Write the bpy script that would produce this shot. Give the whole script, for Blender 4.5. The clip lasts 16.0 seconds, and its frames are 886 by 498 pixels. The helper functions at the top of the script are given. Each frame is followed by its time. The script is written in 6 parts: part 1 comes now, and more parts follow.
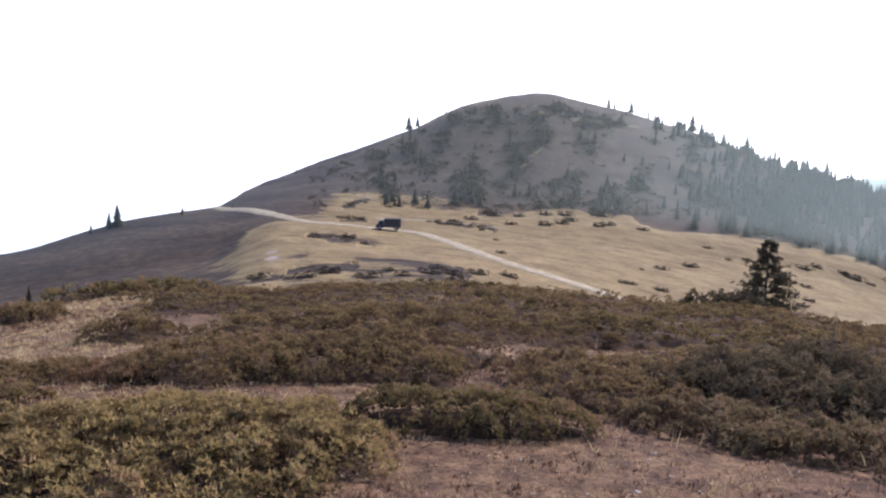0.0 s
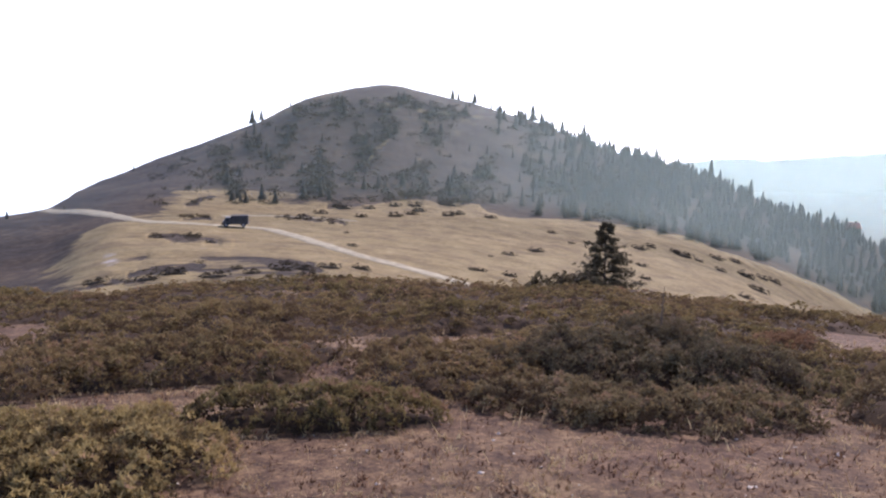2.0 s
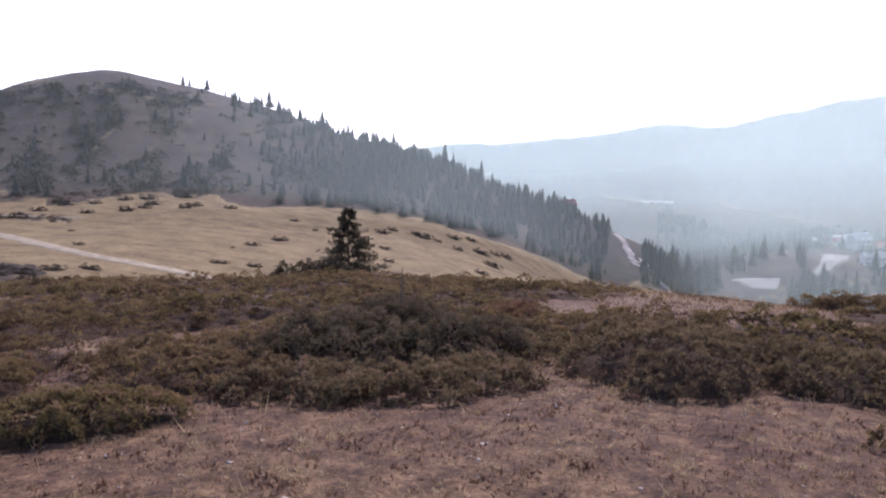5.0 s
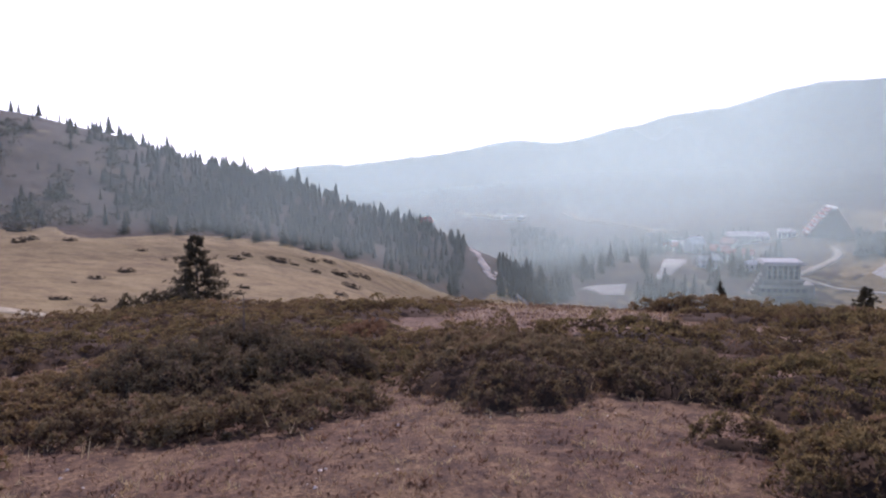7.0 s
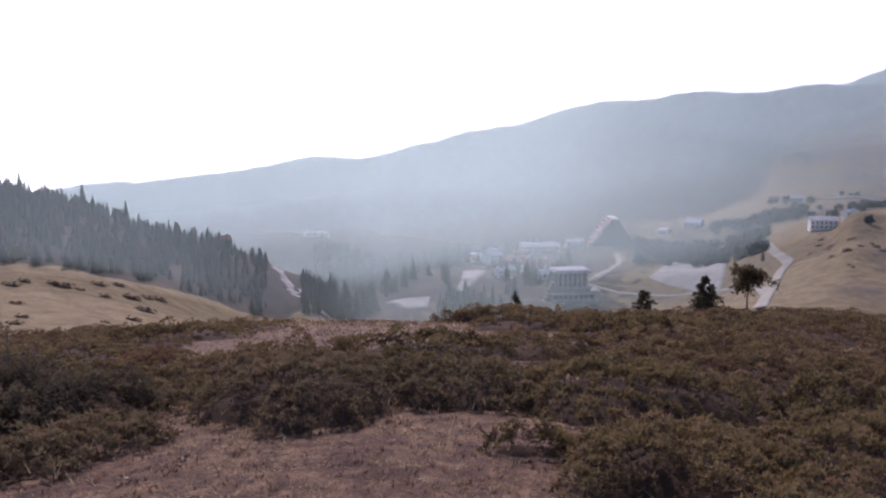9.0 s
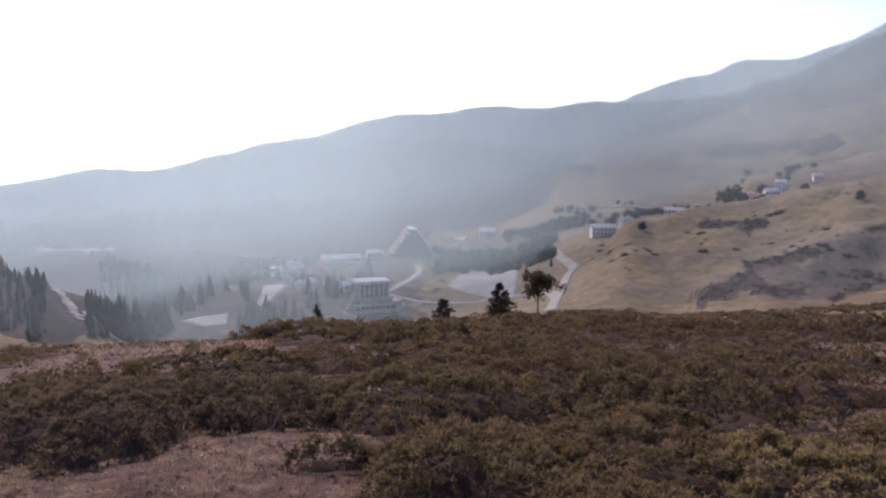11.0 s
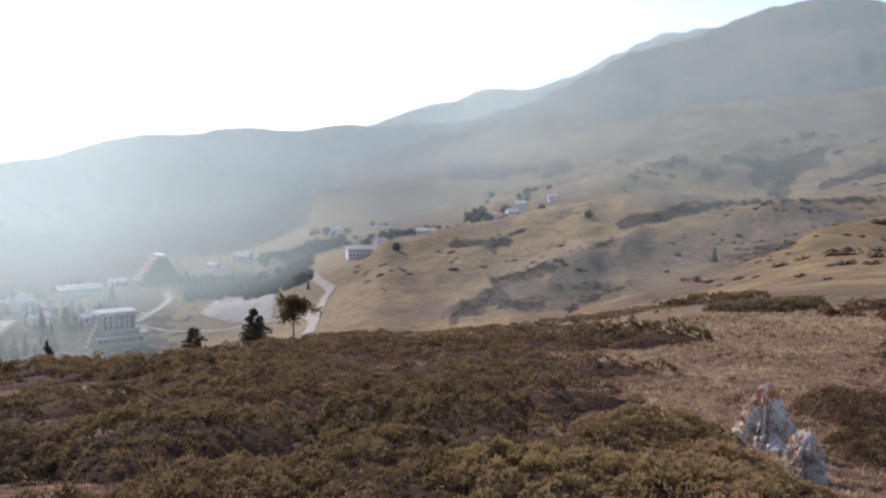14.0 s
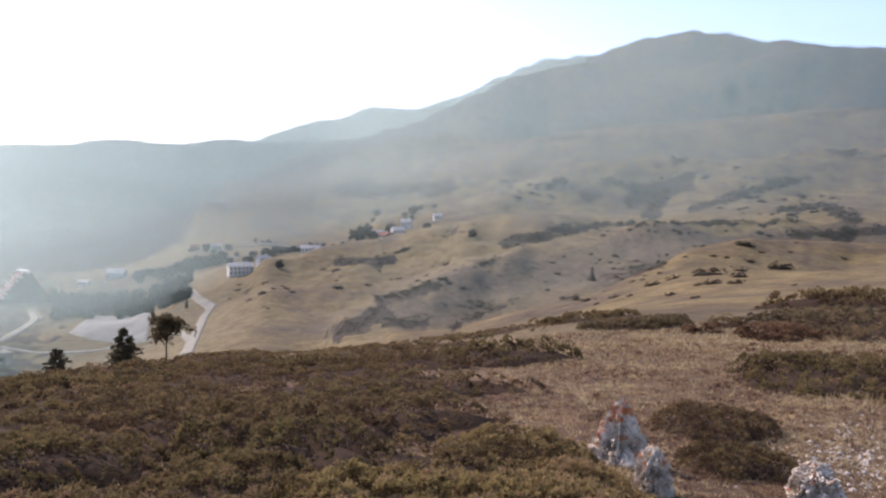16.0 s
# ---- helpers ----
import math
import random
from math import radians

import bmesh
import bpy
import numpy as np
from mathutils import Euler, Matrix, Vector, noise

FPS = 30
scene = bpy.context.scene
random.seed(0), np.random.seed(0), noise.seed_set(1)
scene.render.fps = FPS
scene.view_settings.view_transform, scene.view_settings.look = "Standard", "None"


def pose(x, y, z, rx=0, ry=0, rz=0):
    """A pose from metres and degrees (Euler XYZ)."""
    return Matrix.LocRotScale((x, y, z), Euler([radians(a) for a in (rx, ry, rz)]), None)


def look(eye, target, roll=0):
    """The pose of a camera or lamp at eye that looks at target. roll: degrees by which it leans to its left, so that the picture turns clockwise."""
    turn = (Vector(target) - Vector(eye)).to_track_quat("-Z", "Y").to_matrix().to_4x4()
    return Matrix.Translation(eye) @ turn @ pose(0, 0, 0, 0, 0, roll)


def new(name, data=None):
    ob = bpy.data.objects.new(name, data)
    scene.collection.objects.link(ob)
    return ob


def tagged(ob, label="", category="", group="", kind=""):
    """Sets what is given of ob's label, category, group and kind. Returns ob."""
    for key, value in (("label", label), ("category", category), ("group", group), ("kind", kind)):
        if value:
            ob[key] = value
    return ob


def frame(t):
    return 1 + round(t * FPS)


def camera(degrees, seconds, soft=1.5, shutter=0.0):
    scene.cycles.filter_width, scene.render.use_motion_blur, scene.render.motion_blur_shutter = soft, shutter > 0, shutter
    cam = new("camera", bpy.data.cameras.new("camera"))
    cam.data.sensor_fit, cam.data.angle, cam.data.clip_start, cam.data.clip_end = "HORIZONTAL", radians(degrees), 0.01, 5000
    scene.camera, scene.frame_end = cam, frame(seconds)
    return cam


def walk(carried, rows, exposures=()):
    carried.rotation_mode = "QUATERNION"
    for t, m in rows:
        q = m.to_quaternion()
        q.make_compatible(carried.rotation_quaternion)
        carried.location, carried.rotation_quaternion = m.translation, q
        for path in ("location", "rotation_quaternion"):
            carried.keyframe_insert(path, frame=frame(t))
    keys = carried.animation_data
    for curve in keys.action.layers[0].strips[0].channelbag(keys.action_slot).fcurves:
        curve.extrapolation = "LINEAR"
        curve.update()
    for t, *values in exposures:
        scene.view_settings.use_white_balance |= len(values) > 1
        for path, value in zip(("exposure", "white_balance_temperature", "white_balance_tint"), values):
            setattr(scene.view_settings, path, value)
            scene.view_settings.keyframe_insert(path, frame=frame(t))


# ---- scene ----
cam = camera(55.7, 16.0, soft=2.2)
PATH = [
    (0.0, pose(-0.030, -0.052, 1.621, 81.00, -1.50, 0.00)),
    (0.5, pose(0.030, -0.030, 1.604, 80.93, -1.70, -1.64)),
    (1.0, pose(0.050, 0.030, 1.599, 80.80, -0.86, -4.44)),
    (1.5, pose(0.073, 0.046, 1.595, 80.50, -0.49, -6.83)),
    (2.0, pose(0.070, 0.001, 1.592, 80.67, -0.72, -10.35)),
    (2.5, pose(0.072, -0.029, 1.591, 80.80, -1.19, -14.06)),
    (3.0, pose(0.054, -0.062, 1.592, 80.67, -0.92, -16.59)),
    (3.5, pose(0.045, -0.069, 1.597, 80.57, -0.66, -19.41)),
    (4.0, pose(0.032, -0.087, 1.605, 80.20, -0.82, -22.28)),
    (6.5, pose(0.208, -0.218, 1.604, 80.94, 0.34, -35.68)),
    (7.0, pose(0.245, -0.221, 1.604, 81.36, 0.55, -37.89)),
    (7.5, pose(0.261, -0.195, 1.591, 81.58, 0.96, -40.35)),
    (8.0, pose(0.343, -0.191, 1.577, 81.76, 0.89, -44.72)),
    (10.5, pose(0.456, -0.146, 1.574, 83.12, -0.11, -60.43)),
    (11.0, pose(0.429, -0.206, 1.587, 83.12, 0.02, -64.95)),
    (11.5, pose(0.429, -0.231, 1.595, 83.00, -0.08, -68.29)),
    (12.0, pose(0.432, -0.252, 1.598, 83.23, 0.17, -70.97)),
    (12.5, pose(0.463, -0.251, 1.598, 83.51, 0.26, -73.16)),
    (13.0, pose(0.475, -0.255, 1.606, 83.87, -0.28, -75.76)),
    (13.5, pose(0.480, -0.289, 1.611, 84.30, 0.32, -78.57)),
    (14.0, pose(0.495, -0.343, 1.614, 84.67, -0.22, -81.52)),
    (14.5, pose(0.502, -0.367, 1.615, 85.11, -0.78, -83.71)),
    (15.0, pose(0.519, -0.393, 1.615, 85.71, -0.50, -85.51)),
    (15.5, pose(0.552, -0.503, 1.625, 86.32, -0.73, -87.51)),
    (16.0, pose(0.552, -0.561, 1.631, 86.01, -1.27, -89.28)),
]
walk(cam, PATH, [(0.0, 1.22, 5850, 28), (4.0, 1.02, 5760, 34), (8.0, 0.62, 5780, 40), (11.0, 0.5, 5830, 39), (13.0, 0.76, 5950, 33), (16.0, 0.92, 6120, 29)])

# ---- daylight: low autumn sun in thin haze, straight over the valley ----
SUN_AZ, SUN_EL = 41.0, 36.0
world = bpy.data.worlds.new("world")
scene.world = world
world.use_nodes = True
wn = world.node_tree.nodes
sky = wn.new("ShaderNodeTexSky")
sky.sky_type, sky.sun_disc = "NISHITA", False
sky.sun_elevation, sky.sun_rotation = radians(SUN_EL), radians(SUN_AZ)
sky.altitude, sky.air_density, sky.dust_density, sky.ozone_density = 1700, 1.0, 5.0, 1.0
wn["Background"].inputs["Strength"].default_value = 0.15
# the haze at the horizon goes on below it, over the lowlands
way, split, floor_, join = (wn.new(k) for k in ("ShaderNodeTexCoord", "ShaderNodeSeparateXYZ", "ShaderNodeMath", "ShaderNodeCombineXYZ"))
floor_.operation = "MAXIMUM"
floor_.inputs[1].default_value = 0.07
for a, b in ((way.outputs["Generated"], split.inputs[0]), (split.outputs[0], join.inputs[0]), (split.outputs[1], join.inputs[1]),
             (split.outputs[2], floor_.inputs[0]), (floor_.outputs[0], join.inputs[2]), (join.outputs[0], sky.inputs["Vector"])):
    world.node_tree.links.new(a, b)
world.node_tree.links.new(sky.outputs[0], wn["Background"].inputs["Color"])
sun = new("sun", bpy.data.lights.new("sun", "SUN"))
sun.data.energy, sun.data.angle, sun.data.color = 3.1, radians(0.6), (1.0, 0.93, 0.82)
sun.matrix_world = look((math.sin(radians(SUN_AZ)) * math.cos(radians(SUN_EL)) * 50,
                         math.cos(radians(SUN_AZ)) * math.cos(radians(SUN_EL)) * 50,
                         math.sin(radians(SUN_EL)) * 50), (0, 0, 0))

# ---- small helpers ----
rng = np.random.default_rng(7)
LATTICE = rng.random((256, 256))


def vnoise(x, y):
    """Smooth value noise from 0 to 1, one cell a unit."""
    x, y = np.asarray(x, float), np.asarray(y, float)
    i, j = np.floor(x).astype(int), np.floor(y).astype(int)
    u, v = x - i, y - j
    u, v = u * u * (3 - 2 * u), v * v * (3 - 2 * v)
    a, b = LATTICE[i % 256, j % 256], LATTICE[(i + 1) % 256, j % 256]
    c, d = LATTICE[i % 256, (j + 1) % 256], LATTICE[(i + 1) % 256, (j + 1) % 256]
    return (a * (1 - u) + b * u) * (1 - v) + (c * (1 - u) + d * u) * v


def fbm(x, y, octaves=4):
    """Several octaves of noise, about -0.5 to 0.5."""
    total, amp = 0, 0.5
    for k in range(octaves):
        total = total + amp * (vnoise(x * 2**k + 17 * k, y * 2**k - 31 * k) - 0.5)
        amp *= 0.55
    return total


def smooth(a, b, x):
    s = np.clip((np.asarray(x, float) - a) / (b - a), 0, 1)
    return s * s * (3 - 2 * s)


def slopes(x, y):
    """Monotone cubic slopes along the last axis."""
    h, d = np.diff(x, axis=-1), np.diff(y, axis=-1) / np.diff(x, axis=-1)
    m = np.zeros_like(y)
    w1, w2 = 2 * h[..., 1:] + h[..., :-1], h[..., 1:] + 2 * h[..., :-1]
    same = d[..., 1:] * d[..., :-1] > 0
    with np.errstate(divide="ignore", invalid="ignore"):
        mean = (w1 + w2) / (w1 / d[..., :-1] + w2 / d[..., 1:])
    m[..., 1:-1] = np.where(same, mean, 0)
    m[..., 0], m[..., -1] = d[..., 0], d[..., -1]
    return m


def hermite(x0, x1, y0, y1, m0, m1, x):
    h = x1 - x0
    t = (x - x0) / h
    return (y0 * (1 + 2 * t) * (1 - t) ** 2 + m0 * h * t * (1 - t) ** 2 + y1 * t * t * (3 - 2 * t) - m1 * h * t * t * (1 - t))


# ---- the lie of the land: cross-sections from the knoll outwards ----
EYE = 1.6
SECTIONS = []


def section(az, *knots):
    """One cross-section of the land in the bearing az: distance and angle of sight from eye level, knot by knot."""
    (d3, e3) = knots[0]
    row = [(0.0, -EYE), (5.0, -2.15), (11.0, -2.98)]
    row += [(d3, d3 * math.tan(radians(e3))), (1.45 * d3, 1.45 * d3 * math.tan(radians(e3 - 1.7)))]
    row += [(d, d * math.tan(radians(e))) for d, e in knots[1:]]
    row.append((4700.0, min(row[-1][1] - 120, 4700 * math.tan(radians(knots[-1][1] - 1)))))
    SECTIONS.append((az, row))


section(-180, (25, -9.0), (90, -9.0), (200, -8.0), (400, -6.0), (700, -7.0), (1100, -6.0), (1700, -4.0), (2600, -2.0))
section(-60, (28, -12.5), (100, -13.0), (160, -12.0), (220, -10.0), (420, -14.0), (900, -13.0), (1600, -12.0), (2600, -11.5))
section(-29, (28, -12.6), (110, -12.6), (160, -11.2), (220, -9.25), (420, -13.0), (900, -12.0), (1600, -11.0), (2600, -10.5))
section(-20, (29, -11.8), (105, -12.0), (165, -9.8), (235, -7.2), (420, -12.0), (900, -11.5), (1600, -10.5), (2600, -10.0))
section(-15, (29, -11.9), (98, -11.8), (175, -8.8), (245, -6.5), (420, -11.5), (900, -11.0), (1600, -10.0), (2600, -9.5))
section(-13.2, (29.5, -11.85), (96, -11.6), (185, -7.8), (300, -5.25), (500, -9.5), (950, -10.5), (1600, -9.5), (2600, -9.0))
section(-11, (30, -12.05), (95, -11.5), (195, -7.0), (350, -4.3), (600, -8.0), (1000, -9.5), (1600, -9.0), (2600, -8.0))
section(-7.9, (30, -11.85), (95, -11.3), (200, -6.75), (380, -3.25), (640, -7.5), (1000, -9.5), (1600, -9.0), (2600, -8.0))
section(-2.5, (30, -11.65), (98, -11.0), (212, -6.8), (410, -1.2), (680, -6.0), (1000, -8.5), (1600, -7.5), (2600, -6.0))
section(2.4, (31, -11.55), (104, -11.1), (218, -6.85), (425, 1.0), (700, -5.0), (1000, -8.5), (1600, -7.5), (2600, -6.0))
section(6.5, (32, -11.85), (112, -11.5), (224, -6.75), (432, 1.72), (700, -5.0), (1000, -7.0), (1600, -6.0), (2600, -4.0))
section(11, (33, -12.15), (120, -11.7), (228, -6.9), (432, 0.88), (700, -5.5), (1000, -7.0), (1600, -6.0), (2600, -4.0))
section(16.9, (34, -12.25), (132, -11.8), (232, -7.4), (430, -0.75), (700, -6.5), (1000, -7.5), (1600, -6.0), (2600, -4.0))
section(20, (35, -12.05), (140, -11.6), (236, -7.6), (430, -1.95), (680, -7.5), (1000, -8.0), (1600, -6.0), (2600, -3.9))
section(25, (37, -12.25), (150, -11.8), (245, -8.1), (424, -3.4), (650, -8.5), (1000, -8.0), (1600, -6.0), (2600, -3.7))
section(30, (40, -12.65), (165, -12.2), (256, -9.1), (412, -5.15), (600, -9.5), (1000, -7.8), (1600, -5.6), (2600, -3.1))
section(34, (42, -13.05), (190, -12.6), (266, -10.4), (400, -6.3), (560, -10.5), (1000, -7.5), (1600, -5.2), (2600, -2.95))
section(37.5, (44, -12.95), (230, -12.7), (282, -11.7), (392, -7.55), (540, -11.0), (1000, -7.2), (1600, -5.0), (2600, -2.5))
section(40.5, (45, -12.90), (290, -12.9), (325, -12.3), (384, -9.0), (500, -11.3), (1000, -7.0), (1550, -5.0), (2600, -2.0))
section(42, (45, -12.87), (300, -12.95), (338, -12.0), (388, -9.6), (480, -11.5), (1000, -7.0), (1530, -5.0), (2600, -1.8))
section(43.2, (45, -12.86), (310, -13.0), (345, -12.2), (388, -10.4), (500, -11.3), (1000, -7.0), (1520, -5.0), (2600, -1.6))
section(44.2, (45, -12.85), (320, -13.0), (352, -12.5), (388, -11.4), (520, -11.0), (1000, -7.0), (1500, -5.0), (2600, -1.5))
section(45.4, (45, -12.85), (345, -12.95), (380, -12.5), (420, -12.0), (580, -10.4), (1000, -7.0), (1500, -5.0), (2600, -1.55))
section(50, (43, -13.05), (380, -12.5), (430, -11.0), (560, -9.2), (750, -8.4), (1000, -6.9), (1500, -4.7), (2600, -0.75))
section(56, (42, -13.00), (400, -12.2), (450, -11.1), (600, -8.7), (760, -7.7), (1050, -6.1), (1600, -3.5), (2600, 0.65))
section(62, (47, -12.65), (360, -12.5), (450, -11.3), (620, -7.5), (760, -7.1), (1100, -5.3), (1700, -2.2), (2600, 2.0))
section(68, (54, -11.95), (330, -11.6), (470, -9.95), (580, -8.1), (720, -6.3), (950, -5.7), (1700, -1.2), (2600, 2.7))
section(74, (54, -11.35), (300, -11.1), (420, -8.5), (560, -6.1), (800, -4.8), (1300, -2.1), (1900, -2.0), (2700, 2.7))
section(80, (48, -11.15), (260, -10.6), (400, -6.6), (620, -4.6), (850, -3.7), (1400, 1.2), (2000, 0.9), (3000, 3.6))
section(86, (46, -10.55), (230, -10.2), (380, -6.5), (600, -4.0), (850, -2.9), (1550, 3.8), (2100, 3.6), (3000, 5.2))
section(91, (46, -9.85), (210, -9.6), (330, -6.9), (480, -3.3), (800, -2.1), (1400, 3.3), (2000, 4.4), (3100, 6.4))
section(97, (50, -8.6), (190, -8.6), (280, -7.1), (480, -3.0), (800, -1.4), (1350, 2.6), (1950, 4.2), (3200, 8.6))
section(103, (56, -7.4), (170, -7.2), (270, -5.8), (480, -2.7), (800, -0.7), (1300, 1.9), (1900, 4.1), (3300, 10.1))
section(108, (60, -6.5), (155, -6.4), (262, -4.9), (470, -2.5), (800, 0.0), (1300, 2.4), (1900, 4.8), (3400, 10.4))
section(115.6, (60, -5.5), (142, -5.5), (260, -4.0), (460, -2.5), (800, 0.4), (1300, 2.9), (1900, 5.4), (3400, 9.6))
section(125, (60, -5.0), (140, -4.8), (260, -3.8), (460, -2.5), (800, 0.4), (1300, 3.0), (1900, 5.0), (3400, 8.0))
section(180, (25, -9.0), (90, -9.0), (200, -8.0), (400, -6.0), (700, -7.0), (1100, -6.0), (1700, -4.0), (2600, -2.0))

AZ_STEP = 0.25
AZ_GRID = np.arange(-180, 180 + AZ_STEP / 2, AZ_STEP)
_az = np.array([s[0] for s in SECTIONS], float)
_dz = np.array([s[1] for s in SECTIONS], float)          # sections, knots, 2
_along = np.moveaxis(_dz, 0, -1)
_m = slopes(np.broadcast_to(_az, _along.shape), _along)
_k = np.clip(np.searchsorted(_az, AZ_GRID) - 1, 0, len(_az) - 2)
KNOTS = np.moveaxis(hermite(_az[_k], _az[_k + 1], _along[..., _k], _along[..., _k + 1], _m[..., _k], _m[..., _k + 1], AZ_GRID), -1, 0)


def land(x, y, ridges=None):
    """Height of the ground."""
    x, y = np.atleast_1d(np.asarray(x, float)), np.atleast_1d(np.asarray(y, float))
    az, d = np.degrees(np.arctan2(x, y)), np.hypot(x, y)
    f = (az + 180) / AZ_STEP
    i = np.clip(np.floor(f).astype(int), 0, len(AZ_GRID) - 2)
    u = (f - i)[:, None, None]
    kn = KNOTS[i] * (1 - u) + KNOTS[i + 1] * u
    kd, kz = kn[:, :, 0], kn[:, :, 1]
    m = slopes(kd, kz)
    k = np.clip((kd <= d[:, None]).sum(1) - 1, 0, kd.shape[1] - 2)
    r = np.arange(len(d))
    z = hermite(kd[r, k], kd[r, k + 1], kz[r, k], kz[r, k + 1], m[r, k], m[r, k + 1], np.minimum(d, 4700))
    east = smooth(75, 81, az) * smooth(150, 125, az)
    rough = 0.10 * smooth(2, 8, d) * fbm(x * 0.6, y * 0.6) + 0.5 * smooth(60, 140, d) * fbm(x * 0.09, y * 0.09)
    rough = rough + (5.0 + 7 * east) * smooth(120, 420, d) * fbm(x * 0.02, y * 0.02, 5) + 60 * smooth(500, 2200, d) * (1 - 0.75 * east) * fbm(x * 0.004, y * 0.004, 6)
    fold = np.abs(2 * vnoise((x + 0.6 * y) * 0.0042, (y - 0.6 * x) * 0.0016) - 1) + 0.5 * np.abs(2 * vnoise((x + 0.6 * y) * 0.011 + 9, (y - 0.6 * x) * 0.004) - 1)
    rough = rough + smooth(1500, 2100, d) * smooth(78, 90, az) * (45 * (fold - 0.7) + 28 * fbm(x * 0.009, y * 0.009, 4))
    z = z + rough - east * np.interp(d, SAG[0], SAG[1])
    for crest_d, lift, front, back in RIDGES if ridges is None else ridges:
        c = np.interp(az, AZ_GRID, crest_d)
        u = (d - c) / np.where(d < c, front, back)
        z = z + np.interp(az, AZ_GRID, lift) / (1 + 1.2 * u * u + u**4) * smooth(90, 190, d)
    return EYE + z


# the spurs and ridges above the village, one behind the other: bearing, distance, angle of sight of the crest
SAG = ((200, 300, 420, 480, 560, 680, 800, 1100, 1700, 2100, 2800, 3300), (0, 11, 8, 10, 5, 3, 14, 30, 70, 90, 130, 60))
RIDGES = []


def ridge(front, back, *crest):
    """A ridge whose crest is seen at given angles; it falls off over front and back metres."""
    az, d, el = np.array(crest, float).T
    on = smooth(az[0] - 3, az[0], AZ_GRID) * smooth(az[-1] + 6, az[-1], AZ_GRID)
    RIDGES.append([np.interp(AZ_GRID, az, d), 0 * on, front, back])
    AIMS.append((np.interp(AZ_GRID, az, d * np.tan(np.radians(el))), on))


AIMS = []
ridge(70, 30, (88, 212, -9.6), (91, 225, -9.28), (96, 240, -8.07), (99.7, 255, -6.8), (103.3, 275, -4.98), (106, 290, -3.45), (110, 310, -2.65), (115.4, 320, -2.6))
ridge(60, 36, (84.4, 305, -8.2), (89, 340, -5.94), (92, 375, -4.73), (95.9, 420, -3.5), (99.6, 450, -2.65), (103.2, 480, -1.85), (108.4, 500, -1.63), (111.7, 520, -1.26), (115.4, 540, -0.97))
ridge(90, 50, (79.3, 510, -4.75), (81.2, 520, -4.09), (84.3, 530, -3.49), (88.2, 540, -2.67), (91.2, 550, -2.05), (95.8, 575, -1.4), (100.3, 600, -1.5), (103, 620, -1.9))
ridge(130, 90, (86.6, 800, -1.72), (90, 820, -0.91), (93, 850, 0.09), (95.8, 900, 1.15), (99.5, 950, 2.23), (103, 1000, 2.54), (108, 1000, 2.25), (111.5, 1050, 2.77), (115, 1100, 3.07))
ridge(250, 150, (75, 1270, -1.2), (79, 1300, -0.28), (84.3, 1350, 1.13), (91.9, 1400, 2.86), (95.7, 1450, 3.72), (99.4, 1500, 4.36), (104.8, 1550, 4.72), (109.8, 1600, 5.23), (115, 1650, 5.59))
ridge(500, 260, (76.7, 2000, 1.01), (81.2, 2050, 2.6), (84.3, 2100, 3.3), (88, 2150, 4.61), (91.9, 2250, 6.33), (95.6, 2400, 7.9), (98.6, 2500, 8.75), (102.1, 2600, 10.05), (104.9, 2650, 10.3), (107.3, 2700, 10.35), (109.7, 2700, 9.7), (112.9, 2700, 9.3), (115, 2700, 8.9))
ridge(160, 120, (99, 2120, 5.2), (101.1, 2150, 5.75), (103.2, 2180, 6.45), (107, 2250, 7.85), (109.1, 2300, 8.6), (111.4, 2350, 9.05), (114.5, 2400, 9.1), (116.7, 2400, 8.4))
ridge(420, 260, (39, 1620, -5.3), (40.4, 1650, -4.85), (44.2, 1720, -3.57), (46.9, 1800, -2.6), (50.2, 1900, -1.2), (53.2, 2000, -0.2))
ridge(300, 400, (75.6, 3200, 2.3), (77.5, 3220, 3.25), (79.1, 3240, 3.95), (81, 3250, 4.5), (82.2, 3270, 4.55), (84.2, 3300, 5.5), (87.3, 3300, 5.4), (90, 3300, 6.2), (93.7, 3300, 7.8), (96, 3300, 8.75), (98.2, 3300, 8.9), (103, 3300, 9.0), (115, 3300, 7.5))
for _ in range(6):
    for k, (aim, on) in enumerate(AIMS):
        c = RIDGES[k][0]
        ground_now = land(c * np.sin(np.radians(AZ_GRID)), c * np.cos(np.radians(AZ_GRID))) - EYE
        RIDGES[k][1] = (RIDGES[k][1] + (aim - ground_now) * on) * (on > 0)


def at(az, d):
    """Plan place of a bearing and a distance, on the ground."""
    x, y = d * math.sin(radians(az)), d * math.cos(radians(az))
    return x, y, float(land(x, y)[0])


def mesh_of(name, verts, faces, attrs=()):
    """A mesh from arrays: faces all of one size."""
    verts, faces = np.asarray(verts, np.float32), np.asarray(faces, np.int32)
    me = bpy.data.meshes.new(name)
    n, k = faces.shape
    me.vertices.add(len(verts))
    me.vertices.foreach_set("co", verts.ravel())
    me.loops.add(n * k)
    me.loops.foreach_set("vertex_index", faces.ravel())
    me.polygons.add(n)
    me.polygons.foreach_set("loop_start", np.arange(0, n * k, k, dtype=np.int32))
    me.update(calc_edges=True)
    for key, values in attrs:
        me.attributes.new(key, "FLOAT", "POINT").data.foreach_set("value", np.asarray(values, np.float32))
    return me


def smooth_shaded(me):
    me.polygons.foreach_set("use_smooth", np.ones(len(me.polygons), bool))
    return me


def put(name, me, material, parent=None, label=""):
    ob = new(name, me)
    if material:
        me.materials.append(material)
    if parent:
        ob.parent = parent
    return tagged(ob, label)


